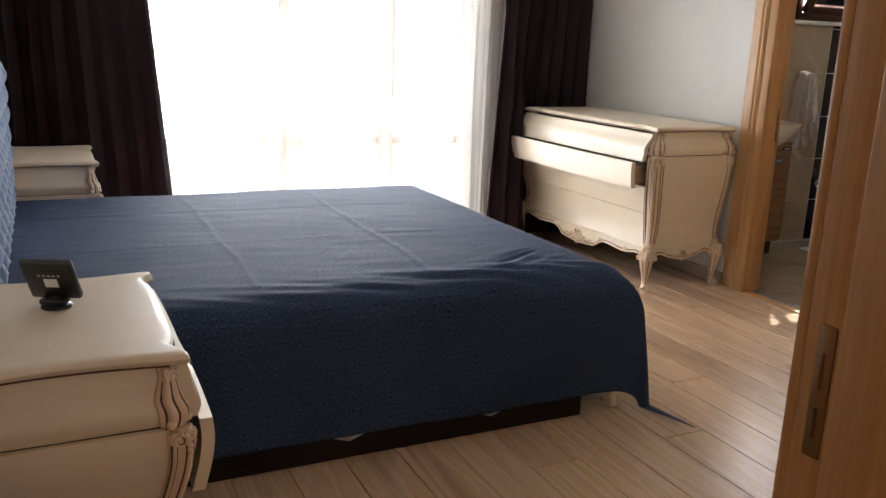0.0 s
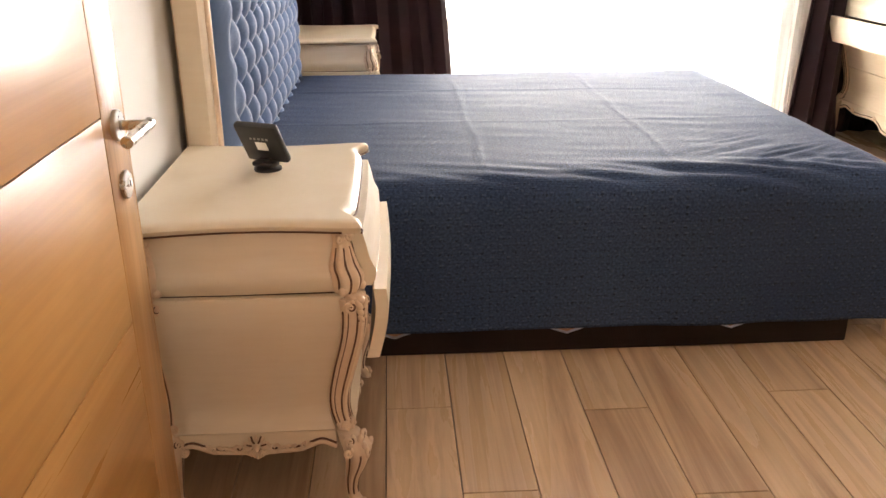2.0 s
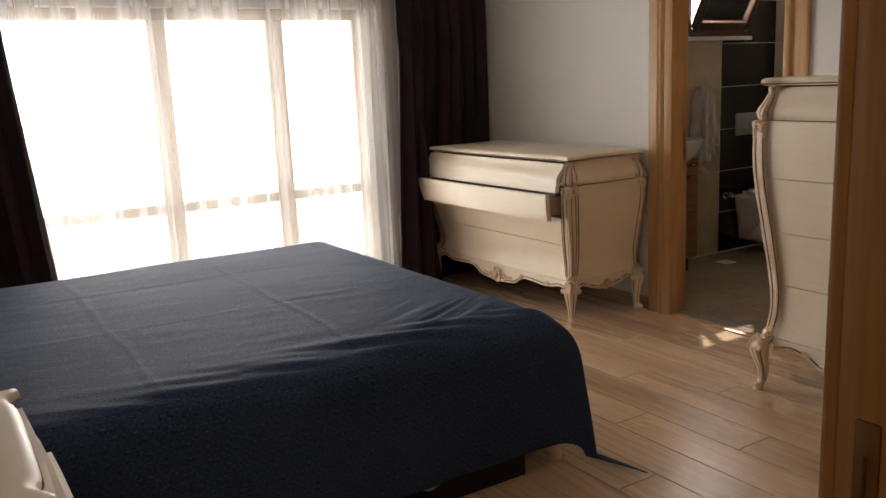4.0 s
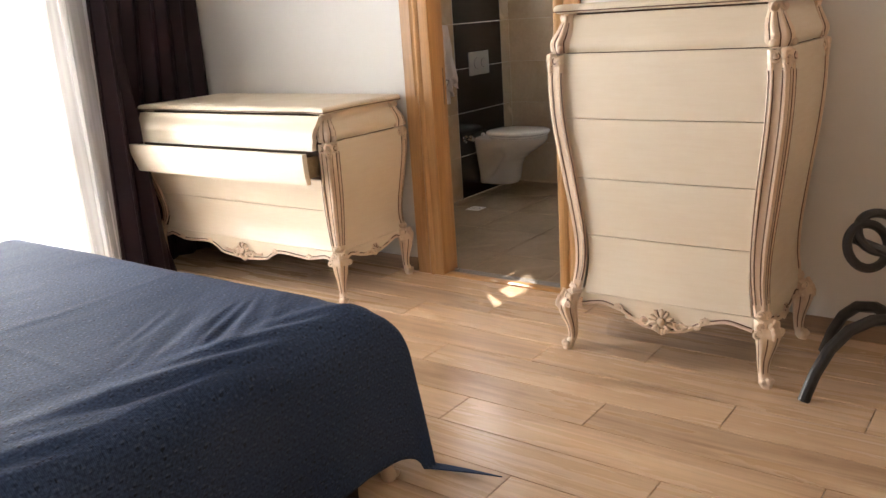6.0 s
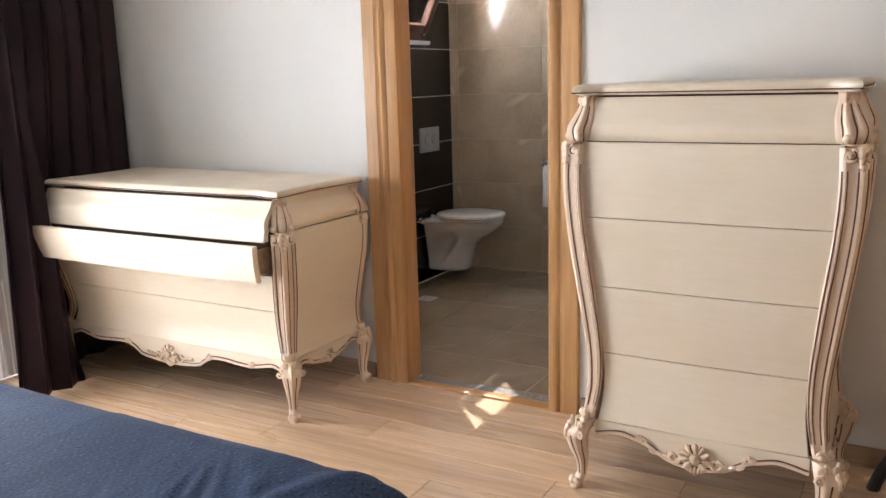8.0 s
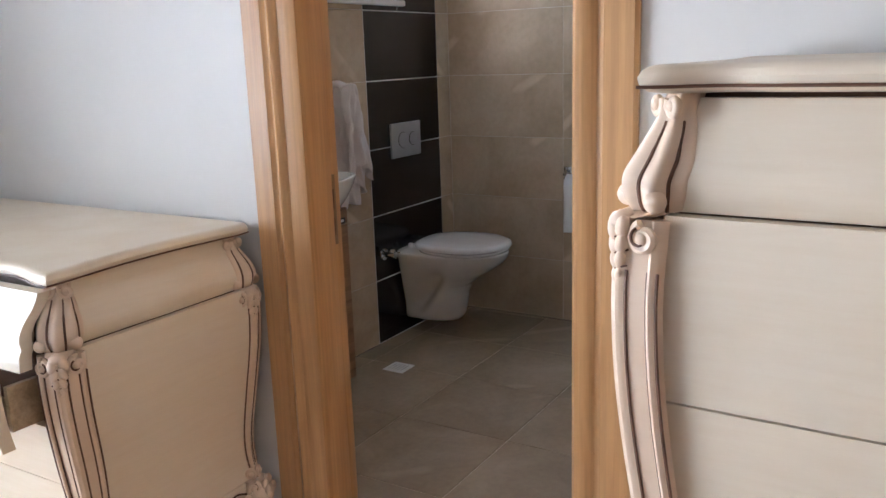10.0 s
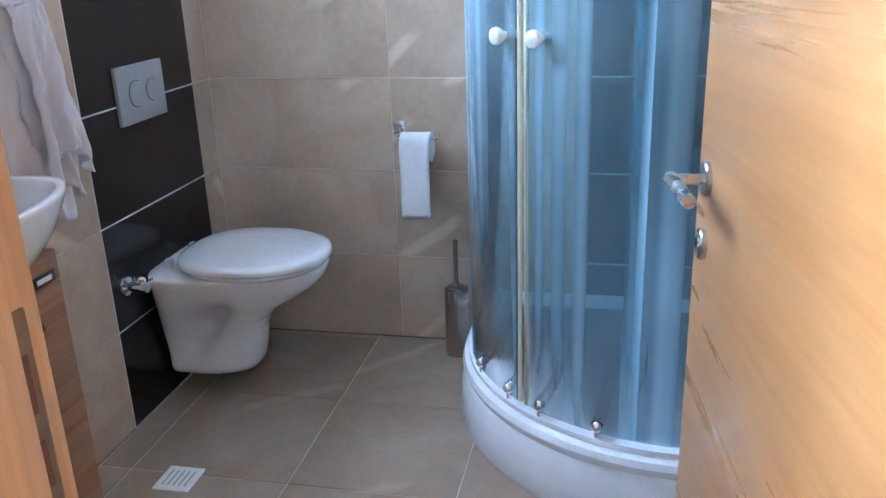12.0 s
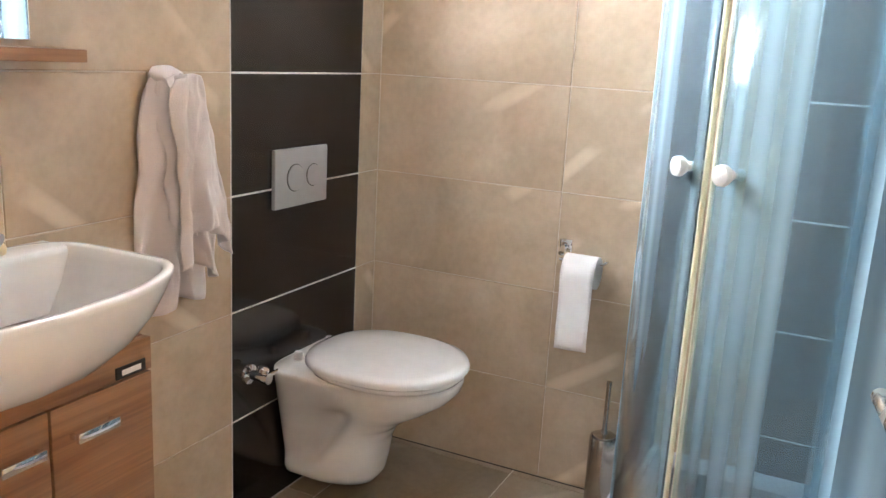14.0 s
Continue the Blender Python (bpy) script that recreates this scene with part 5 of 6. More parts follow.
bm = bmesh.new()
shape = ((0.085, -0.245, 0.066), (0.108, -0.276, 0.074), (0.121, -0.289, 0.095), (0.129, -0.299, 0.14), (0.136, -0.308, 0.20), (0.144, -0.328, 0.24), (0.156, -0.378, 0.28), (0.169, -0.442, 0.315), (0.181, -0.500, 0.355), (0.189, -0.519, 0.378), (0.193, -0.525, 0.396), (0.193, -0.526, 0.403), (0.188, -0.521, 0.408))
rings = []
for (h0_, t0_, z0_), (h1_, t1_, z1_) in zip(shape, shape[1:]):
    steps = max(1, int((z1_ - z0_) / 0.008))
    rings += [egg(h0_ + (h1_ - h0_) * q / steps, -0.002, t0_ + (t1_ - t0_) * q / steps, z0_ + (z1_ - z0_) * q / steps, 72) for q in range(steps)]
rings.append(egg(shape[-1][0], -0.002, shape[-1][1], shape[-1][2], 72))
loft(bm, rings)
bmesh.ops.recalc_face_normals(bm, faces=bm.faces)
for v in bm.verts:
    # hollows in the flanks below the rim
    if abs(v.co.x) > 0.05 and 0.06 < v.co.z < 0.37:
        q_ = v.co.y + 0.150 + (v.co.z - 0.2) * 0.75
        d_ = math.exp(-((q_ / (0.085 if q_ > 0 else 0.042)) ** 2) - ((v.co.z - 0.215) / 0.105) ** 4)
        v.co.x *= 1 - 0.42 * d_
bowl = part("bowl", bm, CERAMIC, wc, smooth=70)
bm = bmesh.new()
loft(bm, [oval(h_, b_, t_, z_) for h_, b_, t_, z_ in ((0.186, -0.105, -0.513, 0.408), (0.199, -0.094, -0.524, 0.412), (0.202, -0.091, -0.527, 0.418), (0.198, -0.094, -0.524, 0.424))])
bmesh.ops.recalc_face_normals(bm, faces=bm.faces)
part("seat", bm, CERAMIC, wc, smooth=50)
bm = bmesh.new()
loft(bm, [oval(h_, b_, t_, z_) for h_, b_, t_, z_ in ((0.203, -0.078, -0.530, 0.4275), (0.210, -0.072, -0.537, 0.431), (0.210, -0.072, -0.537, 0.440), (0.204, -0.077, -0.531, 0.449), (0.182, -0.098, -0.506, 0.455), (0.11, -0.17, -0.43, 0.4585), (0.02, -0.27, -0.33, 0.4595))])
bmesh.ops.recalc_face_normals(bm, faces=bm.faces)
part("lid", bm, CERAMIC, wc, smooth=60)
for s in (-1, 1):
    bm = bmesh.new()
    lathe(bm, [(0.014, 0), (0.014, 0.02), (0.011, 0.026), (0, 0.027)], (s * 0.08, -0.045, 0.405), n=14)
    part("hinge_cap", bm, CERAMIC, wc)
bm = bmesh.new()
lathe(bm, [(0.006, 0), (0.006, 0.004), (0, 0.005)], (-0.156, -0.12, 0.375), (-1, 0, 0), 10)
part("fixing_cap", bm, CHROME, wc)

fp = thing("flush_plate", (5.535, BY1, 0.966), "matt grey dual flush plate on the black tiles", "flush plate")
part("plate", boxes(((-0.126, -0.014, -0.083), (0.126, 0, 0.083)), bevel=0.004), GREY_PLASTIC, fp)
for x, r in ((-0.035, 0.037), (0.052, 0.031)):
    bm = bmesh.new()
    lathe(bm, [(r, 0.0), (r, 0.0035), (r - 0.004, 0.0045), (0, 0.004)], (x, -0.0138, 0), (0, -1, 0), 26)
    part("flush_button", bm, GREY_PLASTIC, fp)
    bm = bmesh.new()
    tube(bm, [(x + (r + 0.001) * math.cos(a), -0.0145, (r + 0.001) * math.sin(a)) for a in (2 * math.pi * k / 30 for k in range(31))], 0.0012, 5)
    part("button_gap", bm, GAP, fp)

vl = thing("angle_valve", (5.315, BY1, 0.435), "chrome angle valve on the wall beside the toilet", "valve")
bm = bmesh.new()
lathe(bm, [(0.03, 0), (0.028, 0.006), (0.014, 0.012), (0.012, 0.05), (0.016, 0.052), (0.016, 0.07), (0, 0.072)], (0, 0, 0), (0, -1, 0), 16)
part("body", bm, CHROME, vl)
bm = bmesh.new()
tube(bm, [(0.0, -0.045, 0), (0.04, -0.045, -0.004), (0.075, -0.042, -0.006)], [0.008, 0.007, 0.006], 10)
part("hose", bm, CHROME, vl)
bm = bmesh.new()
lathe(bm, [(0.013, 0), (0.016, 0.004), (0.016, 0.016), (0.010, 0.02), (0, 0.021)], (0.0, -0.045, 0.012), (0.2, -0.3, 1), 12)
part("knob", bm, CHROME, vl)

# ---- toilet paper ----
tp_ = thing("paper_holder", (BX1, 3.70, 0.78), "chrome toilet-roll holder on the beige tiles", "paper holder")
bm = bmesh.new()
box(bm, (-0.012, 0.035, -0.018), (0, 0.075, 0.022), 0.004)
tube(bm, [(-0.01, 0.055, 0.0), (-0.045, 0.055, -0.002), (-0.062, 0.052, -0.012)], 0.009, 10)
part("mount", bm, CHROME, tp_)
bm = bmesh.new()
tube(bm, [(-0.062, 0.055, -0.03), (-0.062, -0.06, -0.03), (-0.062, -0.082, -0.026), (-0.062, -0.09, -0.016)], 0.0045, 10)
part("arm", bm, CHROME, tp_)
roll = thing("toilet_roll", (BX1 - 0.062, 3.685, 0.742), "white toilet roll with a long hanging end", "toilet roll")
bm = bmesh.new()
lathe(bm, [(0.02, -0.05), (0.048, -0.05), (0.0485, 0.0), (0.048, 0.05), (0.02, 0.05), (0.02, 0.02), (0.02, -0.05)], (0, 0, -0.018), (0, 1, 0), 28)
part("roll", bm, PAPER, roll, smooth=50)
bm = bmesh.new()
rows = []
for k in range(26):
    f = k / 25
    a = math.pi / 2 + min(f * 3.2, 1.0) * math.pi / 2
    if f * 3.2 < 1:
        x, z = 0.0500 * math.cos(a), -0.018 + 0.0500 * math.sin(a)
    else:
        x, z = -0.050 - 0.004 * math.sin(f * 9), -0.018 - (f - 0.3125) * 0.335
    rows.append([(x + 0.002 * math.sin(i * 1.1 + f * 6), -0.049 + 0.098 * i / 8, z - 0.004 * (i / 8)) for i in range(9)])
loft(bm, rows, cap=False, closed=False)
sheet_ = part("paper_end", bm, PAPER, roll, smooth=60)
sheet_.modifiers.new("thickness", "SOLIDIFY").thickness = 0.0012

# ---- toilet brush ----
tb = thing("toilet_brush", (5.876, 3.558, 0), "steel toilet brush in a cylindrical holder on the floor", "toilet brush")
bm = bmesh.new()
lathe(bm, [(0.040, 0), (0.042, 0.004), (0.042, 0.24), (0.040, 0.245), (0.036, 0.243), (0.036, 0.236), (0, 0.235)], n=48)
part("holder", bm, BRUSHED, tb, smooth=40)
bm = bmesh.new()
lathe(bm, [(0.035, 0.236), (0.034, 0.25), (0.012, 0.256), (0.0075, 0.27), (0.0075, 0.40), (0.0085, 0.405), (0.0085, 0.418), (0, 0.42)], n=16)
part("handle", bm, BRUSHED, tb)

# ---- towel on a hook ----
hk = thing("towel_hook", (4.985, BY1, 1.235), "small chrome towel hook on the tiles", "hook")
bm = bmesh.new()
box(bm, (-0.022, -0.008, -0.015), (0.022, 0, 0.02), 0.003)
tube(bm, [(0, -0.006, 0), (0, -0.03, -0.004), (0, -0.036, 0.008)], 0.006, 8)
part("hook", bm, CHROME, hk)


def towel():
    """Cloth gathered at the hook, spreading in folds, with two tails of different length."""
    root = thing("towel", (4.985, BY1, 0.68), "pale pinkish towel hanging crumpled from a hook", "towel")
    inv_ = root.matrix_world.inverted()
    for xc, spread, bottom, yo, seed, cut in ((0.012, 0.068, 0.735, -0.022, 3, 0.03), (0.105, 0.050, 0.885, -0.060, 8, -0.07), (0.062, 0.050, 0.815, -0.042, 5, -0.04), (0.028, 0.036, 0.90, -0.085, 12, 0.10)):
        rows, nz, nx = [], 40, 48
        for j in range(nz + 1):
            f = j / nz
            row = []
            width = 0.032 + spread * (f ** 0.55) * (1.15 - 0.35 * f)
            for i in range(nx + 1):
                u = -1 + 2 * i / nx
                zb_ = bottom + cut * 0.5 * u - 0.03 * abs(u)
                z = 1.255 - (1.255 - zb_) * f - 0.012 * u * u * (1 - f)
                x = 4.985 + xc * f ** 0.8 + u * width + 0.012 * noise.noise((u * 2, f * 4, seed + 2))
                fold = math.sin(u * 5.2 + seed + 1.8 * noise.noise((u * 2, f * 2.5, seed)))
                y = BY1 + yo - 0.008 - 0.025 * fold * (0.35 + 0.65 * f ** 0.5) - 0.012 * (1 - u * u) - 0.02 * (1 - f) * (1 - u * u) + 0.010 * noise.noise((u * 4, f * 7, seed))
                row.append((x, min(y, BY1 - 0.006), z))
            rows.append(row)
        bm = bmesh.new()
        loft(bm, rows, cap=False, closed=False)
        bmesh.ops.recalc_face_normals(bm, faces=bm.faces)
        ob = part("fold", moved(bm, inv_), TOWEL, root, smooth=80)
        ob.modifiers.new("thickness", "SOLIDIFY").thickness = 0.005
    bm = bmesh.new()
    ball(bm, (4.985, BY1 - 0.045, 1.243), 0.045, (0.95, 0.8, 0.6), (10, 20, 0), 24, 16)
    for v in bm.verts:
        v.co += v.normal * 0.008 * noise.noise(v.co * 40)
    part("gathered_top", moved(bm, inv_), TOWEL, root, smooth=80)
    return root


towel()

# ---- vanity, basin, tap, soap, mirror and shelf ----
vx0, vx1, vy = 4.03, 4.65, 4.115
va = thing("vanity_cabinet", (4.34, BY1, 0), "walnut laminate vanity cabinet with steel handles", "cabinet")
inv = va.matrix_world.inverted()
part("body", moved(boxes(((vx0, vy + 0.02, 0.1), (vx1, BY1 - 0.002, 0.80)), bevel=0.002), inv), WALNUT, va)
part("top_rail", moved(boxes(((vx0, vy, 0.738), (vx1, vy + 0.0185, 0.80)), bevel=0.002), inv), WALNUT, va)
part("badge", moved(boxes(((4.565, vy - 0.004, 0.742), (4.632, vy, 0.764)), bevel=0.001), inv), BLACK_PLASTIC, va, "small dark maker's badge")
part("badge_mark", moved(boxes(((4.577, vy - 0.0052, 0.748), (4.620, vy - 0.0038, 0.758))), inv), WHITE_PLASTIC, va)
for xa_, xb_, h0, h1 in ((vx0, 4.196, 4.10, 4.17), (4.199, 4.4285, 4.325, 4.405), (4.4315, vx1, 4.465, 4.553)):
    d = part("door", moved(boxes(((xa_ + 0.001, vy, 0.105), (xb_ - 0.001, vy + 0.0185, 0.7345)), bevel=0.002), inv), WALNUT, va)
    part("handle", moved(boxes(((h0, vy - 0.024, 0.668), (h1, vy - 0.016, 0.686)), ((h0, vy - 0.018, 0.672), (h0 + 0.008, vy, 0.682)), ((h1 - 0.008, vy - 0.018, 0.672), (h1, vy, 0.682)), bevel=0.002), inv), CHROME, d, "flat chrome handle")
part("plinth", moved(boxes(((vx0 + 0.02, vy + 0.06, 0.0), (vx1 - 0.02, BY1 - 0.002, 0.0995))), inv), GAP, va)

bs = thing("washbasin", (4.395, BY1, 0.922), "white ceramic washbasin with curved front", "washbasin")


def basin_outline(k, z, n=88, half=0.325, depth=0.40, bow_=0.085):
    """Straight at the wall, sides drawn in, front bowed; k shrinks it towards the middle."""
    pts = []
    for i in range(n):
        a = 2 * math.pi * i / n
        c, s = math.cos(a), math.sin(a)
        x = half * math.copysign(abs(c) ** 0.34, c)
        y = -depth * 0.44 + (0.44 * depth if s > 0 else 0.40 * depth) * math.copysign(abs(s) ** 0.34, s)
        y -= bow_ * (1 - (x / half) ** 2) * (0.5 - 0.5 * s)
        x *= 1 + 0.04 * (-s)
        pts.append((x * k, (y + depth * 0.46) * k - depth * 0.46, z))
    return pts


bm = bmesh.new()
loft(bm, [basin_outline(k, z) for k, z in ((0.30, -0.175), (0.48, -0.168), (0.66, -0.145), (0.80, -0.11), (0.90, -0.07), (0.965, -0.03), (0.993, -0.008), (1.0, -0.001), (0.997, 0.004), (0.988, 0.006), (0.945, 0.006), (0.934, 0.002), (0.918, -0.018), (0.89, -0.06), (0.82, -0.10), (0.66, -0.126), (0.4, -0.137), (0.15, -0.14), (0.05, -0.141))])
bmesh.ops.recalc_face_normals(bm, faces=bm.faces)
part("bowl", bm, CERAMIC, bs, smooth=65)
bm = bmesh.new()
loft(bm, [[(-a_, y_, z_), (a_, y_, z_), (a_, -0.006, z_), (-a_, -0.006, z_)] for a_, y_, z_ in ((0.225, -0.088, -0.115), (0.262, -0.080, -0.06), (0.284, -0.076, -0.008), (0.286, -0.072, 0.002), (0.284, -0.068, 0.0058))])
bmesh.ops.recalc_face_normals(bm, faces=bm.faces)
part("tap_ledge", bm, CERAMIC, bs, smooth=50)
bm = bmesh.new()
tube(bm, [(0.015 * math.cos(a), -0.0805, -0.045 + 0.015 * math.sin(a)) for a in (2 * math.pi * k / 20 for k in range(21))], 0.003, 6)
part("overflow_ring", bm, CHROME, bs)
bm = bmesh.new()
lathe(bm, [(0.0145, 0), (0.0145, 0.004), (0, 0.004)], (0, -0.0775, -0.045), (0, -1, 0), 18)
part("overflow_hole", bm, GAP, bs)

tap = thing("basin_tap", (4.44, 4.385, 0.926), "chrome single-lever mixer tap on the basin", "tap")
bm = bmesh.new()
lathe(bm, [(0.029, 0), (0.028, 0.006), (0.023, 0.012), (0.022, 0.06), (0.0235, 0.09), (0.022, 0.112), (0.010, 0.118), (0, 0.119)])
part("body", bm, CHROME, tap)
bm = bmesh.new()
tube(bm, [(0.0, -0.005, 0.082), (0.015, -0.045, 0.078), (0.028, -0.09, 0.066), (0.034, -0.112, 0.056)], [0.020, 0.0185, 0.0165, 0.0165], 14)
part("spout", bm, CHROME, tap)
bm = bmesh.new()
tube(bm, [(0, 0.012, 0.125), (0.012, -0.03, 0.148), (0.028, -0.085, 0.152)], [0.017, 0.013, 0.009], 12, 0.5)
lathe(bm, [(0.021, 0.114), (0.0225, 0.122), (0.018, 0.136), (0, 0.14)])
part("lever", bm, CHROME, tap)
sp_ = thing("soap", (4.525, 4.392, 0.9262), "cream bar of soap on the basin ledge", "soap")
bm = bmesh.new()
box(bm, (-0.042, -0.022, 0), (0.042, 0.022, 0.026), 0.011, 3)
part("bar", bm, SOAP, sp_, smooth=60)

mr = thing("mirror", (4.36, BY1, 1.31), "wall mirror above the washbasin", "mirror")
part("glass", boxes(((-0.33, -0.010, 0.0), (0.315, -0.006, 0.72)), bevel=0.002), MIRROR, mr, smooth=0)
part("backing", boxes(((-0.325, -0.006, 0.004), (0.31, 0, 0.716))), WHITE_PLASTIC, mr)
sf = thing("mirror_shelf", (4.36, BY1, 1.275), "walnut shelf board under the mirror", "shelf")
part("board", boxes(((-0.36, -0.105, 0.0), (0.36, 0, 0.024)), bevel=0.002), WALNUT, sf)

# ---- shower ----
sh_ = thing("shower_tray", (BX1, BY0, 0), "white quadrant shower tray with ridged curved skirt", "shower tray")
SD, SR = 0.94, 0.58


def quad_curve(grow, n=26):
    """The curved front in plan, from the south wall round to the east wall; local to the corner."""
    d = SD + grow
    r = SR + grow
    c = Vector((-(SD - SR), SD - SR))
    pts = [Vector((-d, 0.0))]
    pts += [c + r * Vector((-math.cos(a), math.sin(a))) for a in (math.pi / 2 * k / n for k in range(n + 1))]
    pts.append(Vector((0.0, d)))
    return pts


bm = bmesh.new()
rings = []
for g, z in ((0.048, 0.0), (0.054, 0.012), (0.050, 0.085), (0.048, 0.092), (0.044, 0.104), (0.040, 0.116), (0.034, 0.122), (0.040, 0.130), (0.046, 0.142), (0.040, 0.155), (0.024, 0.161), (0.0, 0.163), (-0.04, 0.160), (-0.055, 0.145), (-0.07, 0.12)):
    rings.append([Vector((p.x, p.y, z * 1.227)) for p in quad_curve(g)] + [Vector((-0.002, 0.002, z * 1.227))])
for name, piece in (("skirt", rings[:7]), ("rim", rings[6:])):
    bm = bmesh.new()
    loft(bm, piece)
    bmesh.ops.recalc_face_normals(bm, faces=bm.faces)
    part(name, bm, ACRYLIC, sh_, smooth=40)
mx = thing("shower_mixer", (BX1, 2.905, 1.075), "chrome shower mixer on the black tiles behind glass", "shower mixer")
bm = bmesh.new()
lathe(bm, [(0.034, 0), (0.033, 0.006), (0.018, 0.012), (0.015, 0.02), (0.015, 0.045), (0, 0.046)], (0, 0, 0), (-1, 0, 0), 24)
part("rosette", bm, CHROME, mx, smooth=40)
bm = bmesh.new()
lathe(bm, [(0.0, -0.058), (0.014, -0.056), (0.017, -0.05), (0.017, 0.036), (0.021, 0.04), (0.021, 0.062), (0.016, 0.068), (0, 0.07)], (-0.05, 0, 0), (0, 0, 1), 24)
part("body", bm, CHROME, mx, smooth=40)
bm = bmesh.new()
tube(bm, [(-0.05, 0, 0.064), (-0.075, 0, 0.078), (-0.12, 0, 0.092)], [0.009, 0.008, 0.006], 10)
part("lever", bm, CHROME, mx)
enc = thing("shower_enclosure", (BX1, BY0, 0.2), "curved shower enclosure of blue striped glass with white knobs", "shower enclosure")
top_z = 1.75


def glass_sheet(name, i0, i1, grow, z0, z1):
    pts = quad_curve(grow, 40)[i0:i1 + 1]
    bm = bmesh.new()
    uv_of, s, prev = {}, 0.0, None
    rows = [[], []]
    layer = bm.loops.layers.uv.new("UVMap")
    for p in pts:
        s += (p - prev).length if prev is not None else 0
        prev = p
        for r, z in zip(rows, (z0, z1)):
            v = bm.verts.new((p.x, p.y, z))
            uv_of[v] = (s + i0 * 0.37, z)
            r.append(v)
    for i in range(len(pts) - 1):
        f = bm.faces.new((rows[0][i], rows[0][i + 1], rows[1][i + 1], rows[1][i]))
        for lp in f.loops:
            lp[layer].uv = uv_of[lp.vert]
    ob = part(name, bm, SHOWER_GLASS, enc, "blue-tinted striped glass", 80)
    md = ob.modifiers.new("thickness", "SOLIDIFY")
    md.thickness = 0.005
    ob.visible_shadow = False
    return ob


fixed_a = glass_sheet("fixed_pane", 0, 8, -0.006, 0.012, top_z)
fixed_b = glass_sheet("fixed_pane", 31, 42, -0.006, 0.012, top_z)
door_a = glass_sheet("sliding_door", 6, 19, 0.016, 0.03, top_z - 0.01)
door_b = glass_sheet("sliding_door", 20, 33, 0.016, 0.03, top_z - 0.01)
for z0, z1, nm in ((0.0, 0.014, "lower_rail"), (top_z, top_z + 0.035, "upper_rail")):
    bm = bmesh.new()
    pa, pb = quad_curve(-0.022, 40), quad_curve(0.026, 40)
    loft(bm, [[Vector((a.x, a.y, z0)), Vector((b.x, b.y, z0)), Vector((b.x, b.y, z1)), Vector((a.x, a.y, z1))] for a, b in zip(pa, pb)])
    bmesh.ops.recalc_face_normals(bm, faces=bm.faces)
    part(nm, bm, ACRYLIC, enc, smooth=40)
SEAL = gloss("yellowed_seal", (0.62, 0.60, 0.42), 0.35)
crv = quad_curve(0.016, 40)
for door, i, ki, s in ((door_a, 19, 17, -1), (door_b, 20, 22, 1)):
    p = crv[i]
    bm = bmesh.new()
    tube(bm, [(p.x, p.y, 0.028), (p.x, p.y, top_z - 0.01)], 0.0055, 8)
    part("seal", bm, SEAL, door, "yellowed plastic edge seal")
    k = crv[ki]
    outn = (Vector((k.x, k.y)) - Vector((-(SD - SR), SD - SR))).normalized()
    bm = bmesh.new()
    lathe(bm, [(0.011, -0.02), (0.009, 0.012), (0.015, 0.016), (0.020, 0.025), (0.0188, 0.035), (0.010, 0.040), (0, 0.041)], (k.x, k.y, 0.943), (outn.x, outn.y, 0), 18)
    part("knob", bm, WHITE_PLASTIC, door, "white round knob")
    for kk in (i - s * -2, ki + s * 7):
        q = crv[kk]
        o2 = (Vector((q.x, q.y)) - Vector((-(SD - SR), SD - SR))).normalized()
        bm = bmesh.new()
        lathe(bm, [(0.016, -0.012), (0.017, 0.004), (0.012, 0.012), (0.006, 0.016), (0, 0.017)], (q.x, q.y, 0.045), (o2.x, o2.y, 0), 14)
        tube(bm, [(q.x, q.y, 0.015), (q.x, q.y, 0.045)], 0.008, 8)
        part("roller", bm, CHROME, door, "chrome roller")
shh = thing("shower_rail", (BX1 - 0.45, BY0, 0.75), "chrome shower rail with hose on the black tiles", "shower")
bm = bmesh.new()
tube(bm, [(0, 0.05, 0), (0, 0.05, 0.7)], 0.011, 10)
for z in (0.02, 0.68):
    tube(bm, [(0, 0, z), (0, 0.05, z)], 0.010, 8)
part("rail", bm, CHROME, shh)
bm = bmesh.new()
lathe(bm, [(0.012, 0), (0.014, 0.1), (0.05, 0.14), (0.05, 0.155), (0, 0.157)], (0, 0.07, 0.60), (0, 0.8, 0.4), 16)
part("shower_head", bm, CHROME, shh)

# ---- floor drain ----
dn = thing("floor_drain", (5.025, 4.17, 0.0015), "small square white drain cover in the floor", "drain")
part("cover", boxes(((-0.052, -0.052, -0.006), (0.052, 0.052, 0.002)), bevel=0.0015), WHITE_PLASTIC, dn)
for k in range(5):
    part("slot", boxes(((-0.034, -0.034 + k * 0.016, 0.0016), (0.034, -0.029 + k * 0.016, 0.0024))), GREY_PLASTIC, dn)


# ---- pieces: wall tiles, floor tiles and planks ----
shared = {}


def piece(name, material, parent, lo, hi, bevel=0.0012):
    """A thin tile or plank; alike sizes share one mesh."""
    lo, hi = Vector(lo), Vector(hi)
    size = hi - lo
    key = (name, material.name, tuple(round(v, 3) for v in size))
    if key not in shared:
        bm = bmesh.new()
        box(bm, -size / 2, size / 2, bevel, 1)
        shared[key] = mesh_of(name, bm, material, 0)
    ob = new(name, shared[key])
    ob.parent = parent
    ob.location = (lo + hi) / 2
    return ob


def holder(name):
    return bpy.data.objects[name]


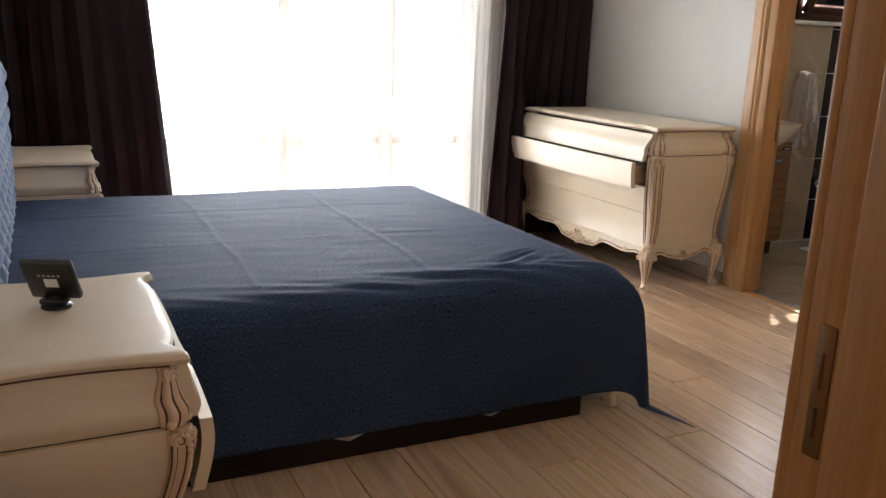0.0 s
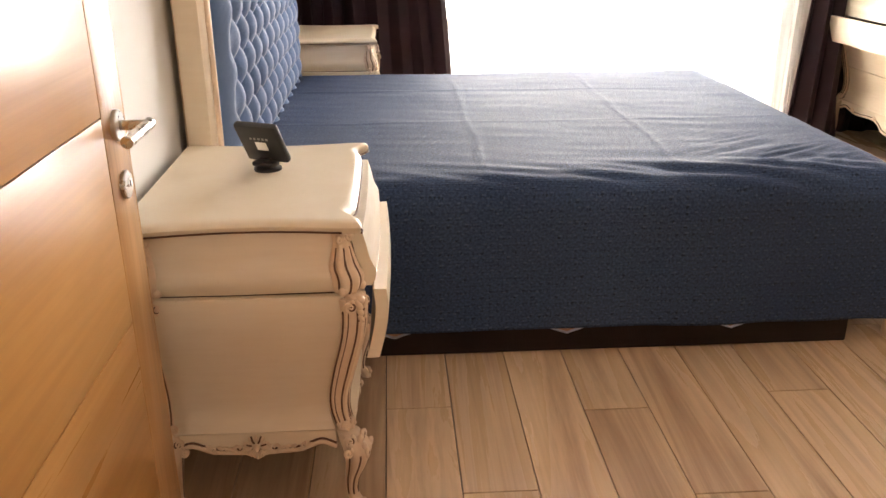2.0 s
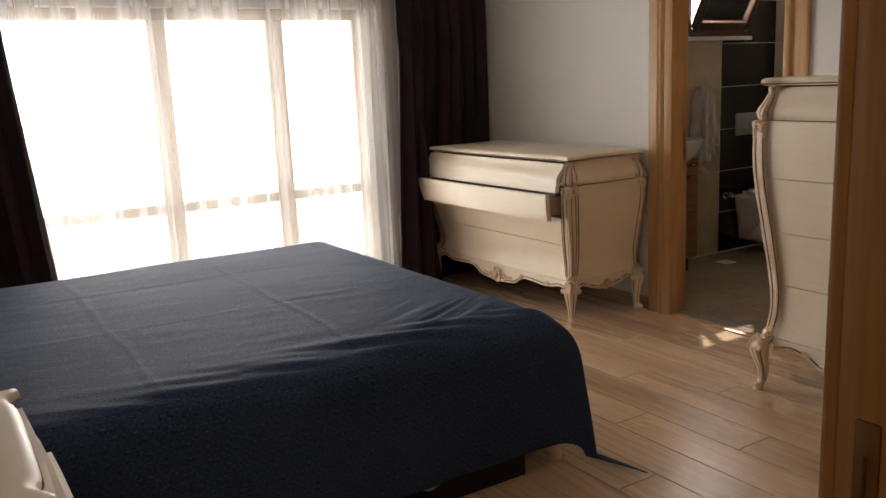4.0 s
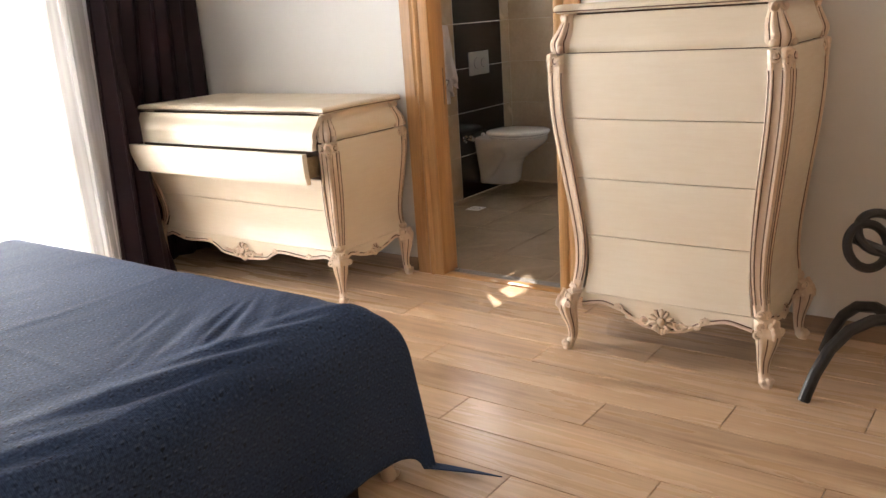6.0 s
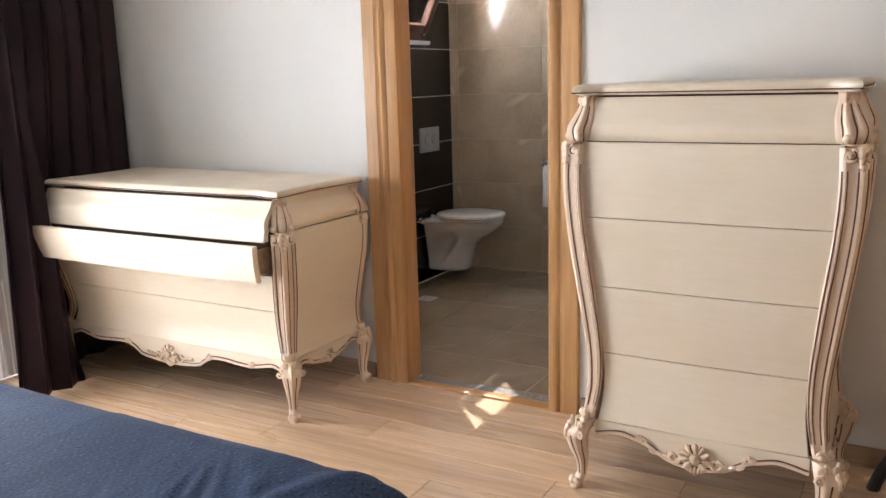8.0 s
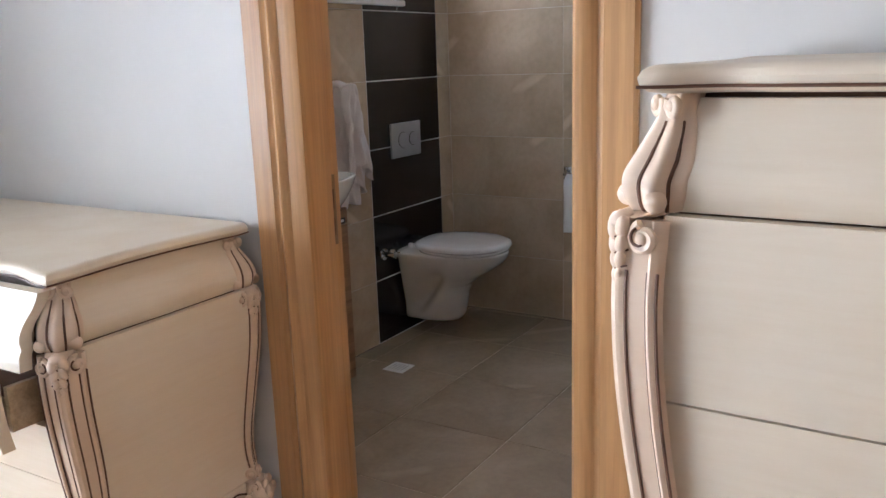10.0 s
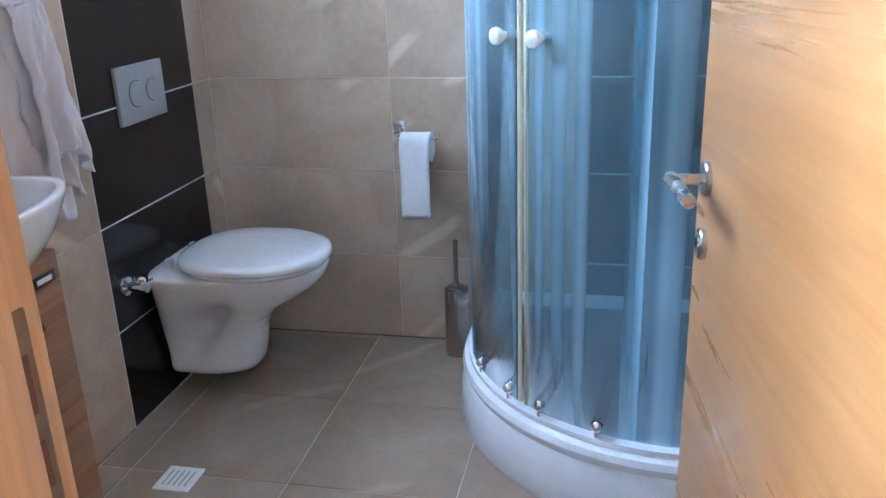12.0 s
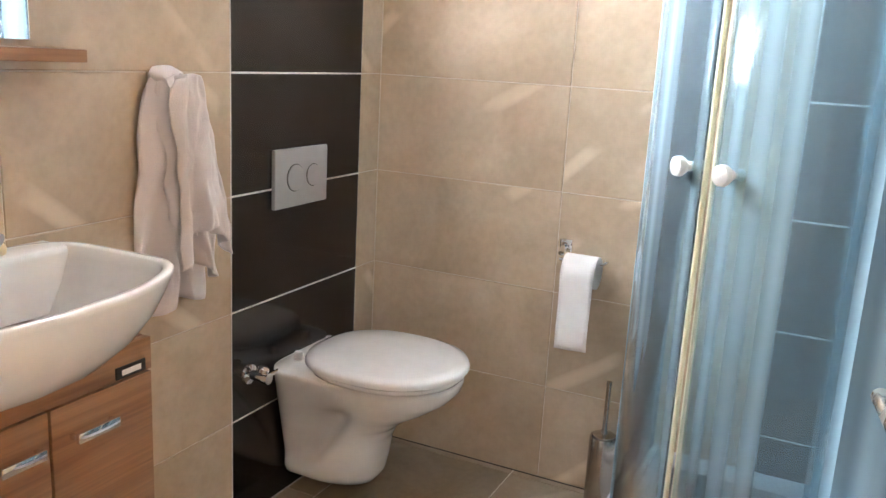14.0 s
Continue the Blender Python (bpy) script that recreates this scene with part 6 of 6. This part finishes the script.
def tile_run(parent, axis, fixed, a0, a1, step, start, material, z_top=H, skip=None, rows=0.3135, gap=0.0035, bottom=0.0, out=1):
    """Tiles over one wall: along x or y from a0 to a1, joints every step from start."""
    cuts = sorted({round(a0, 4), round(a1, 4)} | {round(start + k * step, 4) for k in range(-12, 13) if a0 + 0.02 < start + k * step < a1 - 0.02})
    z, row = bottom, 0
    while z < z_top - 0.02:
        z1 = min(z + rows, z_top)
        for b0, b1 in zip(cuts, cuts[1:]):
            todo = [(b0, b1, z, z1)]
            if skip:
                s0, s1, t0, t1 = skip
                if b0 < s1 and b1 > s0 and z < t1 and z1 > t0:
                    todo = []
                    if b0 < s0 - 0.01:
                        todo.append((b0, s0, z, z1))
                    if b1 > s1 + 0.01:
                        todo.append((s1, b1, z, z1))
                    m0, m1 = max(b0, s0), min(b1, s1)
                    if z < t0 - 0.01:
                        todo.append((m0, m1, z, t0))
                    if z1 > t1 + 0.01:
                        todo.append((m0, m1, t1, z1))
            for c0_, c1_, za_, zb_ in todo:
                g = gap / 2
                if axis == "x":
                    lo, hi = (c0_ + g, min(fixed, fixed + 0.012 * out), za_ + g), (c1_ - g, max(fixed, fixed + 0.012 * out), zb_ - g)
                else:
                    lo, hi = (min(fixed, fixed + 0.012 * out), c0_ + g, za_ + g), (max(fixed, fixed + 0.012 * out), c1_ - g, zb_ - g)
                piece("tile", material, parent, lo, hi)
        z, row = z1, row + 1


wn_ = holder("wall_bath_north")
tile_run(wn_, "x", BY1, BX0, 5.245, 0.642, 4.604, BEIGE, skip=RW)
tile_run(wn_, "x", BY1, 5.863, BX1, 0.642, 20.0, BEIGE)
part("black_field_grout", boxes(((5.2455, BY1 + 0.0015, 0), (RW[1] - 0.0, BY1 + 0.0118, RW[2])), ((RW[1], BY1 + 0.0015, 0), (5.8625, BY1 + 0.0118, H))), WHITE_GROUT, wn_)
tile_run(wn_, "x", BY1, 5.2455, 5.8625, 0.642, 20.0, BLACK, gap=0.005, skip=RW)
we_ = holder("wall_bath_east")
tile_run(we_, "y", BX1, 3.14, BY1, 0.645, 3.785, BEIGE)
part("black_field_grout", boxes(((BX1 + 0.0015, BY0, 0), (BX1 + 0.0118, 3.1395, H))), WHITE_GROUT, we_)
tile_run(we_, "y", BX1, BY0, 3.1395, 0.645, 20.0, BLACK, gap=0.005)
ws_ = holder("wall_bath_south")
tile_run(ws_, "x", BY0, BX0, BX1, 0.642, 4.604, BEIGE, out=-1)

fb = holder("floor_bath")
ys = [BY0, 2.95, 3.41, 3.87, 4.33, BY1]
xs = [BX0 + 0.001, 4.15, 4.60, 5.05, 5.50, 5.95, BX1]
for xa_, xb_ in zip(xs, xs[1:]):
    for ya_, yb_ in zip(ys, ys[1:]):
        piece("floor_tile", STONE, fb, (xa_ + 0.002, ya_ + 0.002, -0.0115), (xb_ - 0.002, yb_ - 0.002, 0.0))
for ya_, yb_ in ((BATH_DOOR[0] + 0.012, 3.18), (3.18, BATH_DOOR[1] - 0.012)):
    piece("sill_slab", GRANITE, fb, (WX + 0.047, ya_ + 0.001, -0.0115), (BX0 - 0.001, yb_ - 0.002, 0.0))

fl = holder("floor_slab")
PW, PL, rng = 0.1885, 1.20, random.Random(4)
k = 0
x = 0.2905 - 3 * PW
while x < WX - 0.002:
    xa_, xb_ = max(x, LX), min(x + PW, WX)
    y = -1.5 - PL * ((0.33 * k + 0.06 * rng.random()) % 1)
    while y < WY:
        ya_, yb_ = max(y, -1.5), min(y + PL, WY)
        if yb_ - ya_ > 0.02 and xb_ - xa_ > 0.01:
            piece("plank", FLOOR, fl, (xa_ + 0.0013, ya_ + 0.0013, -0.012), (xb_ - 0.0013, yb_ - 0.0013, 0.0), 0.0012)
        y += PL
    x += PW
    k += 1
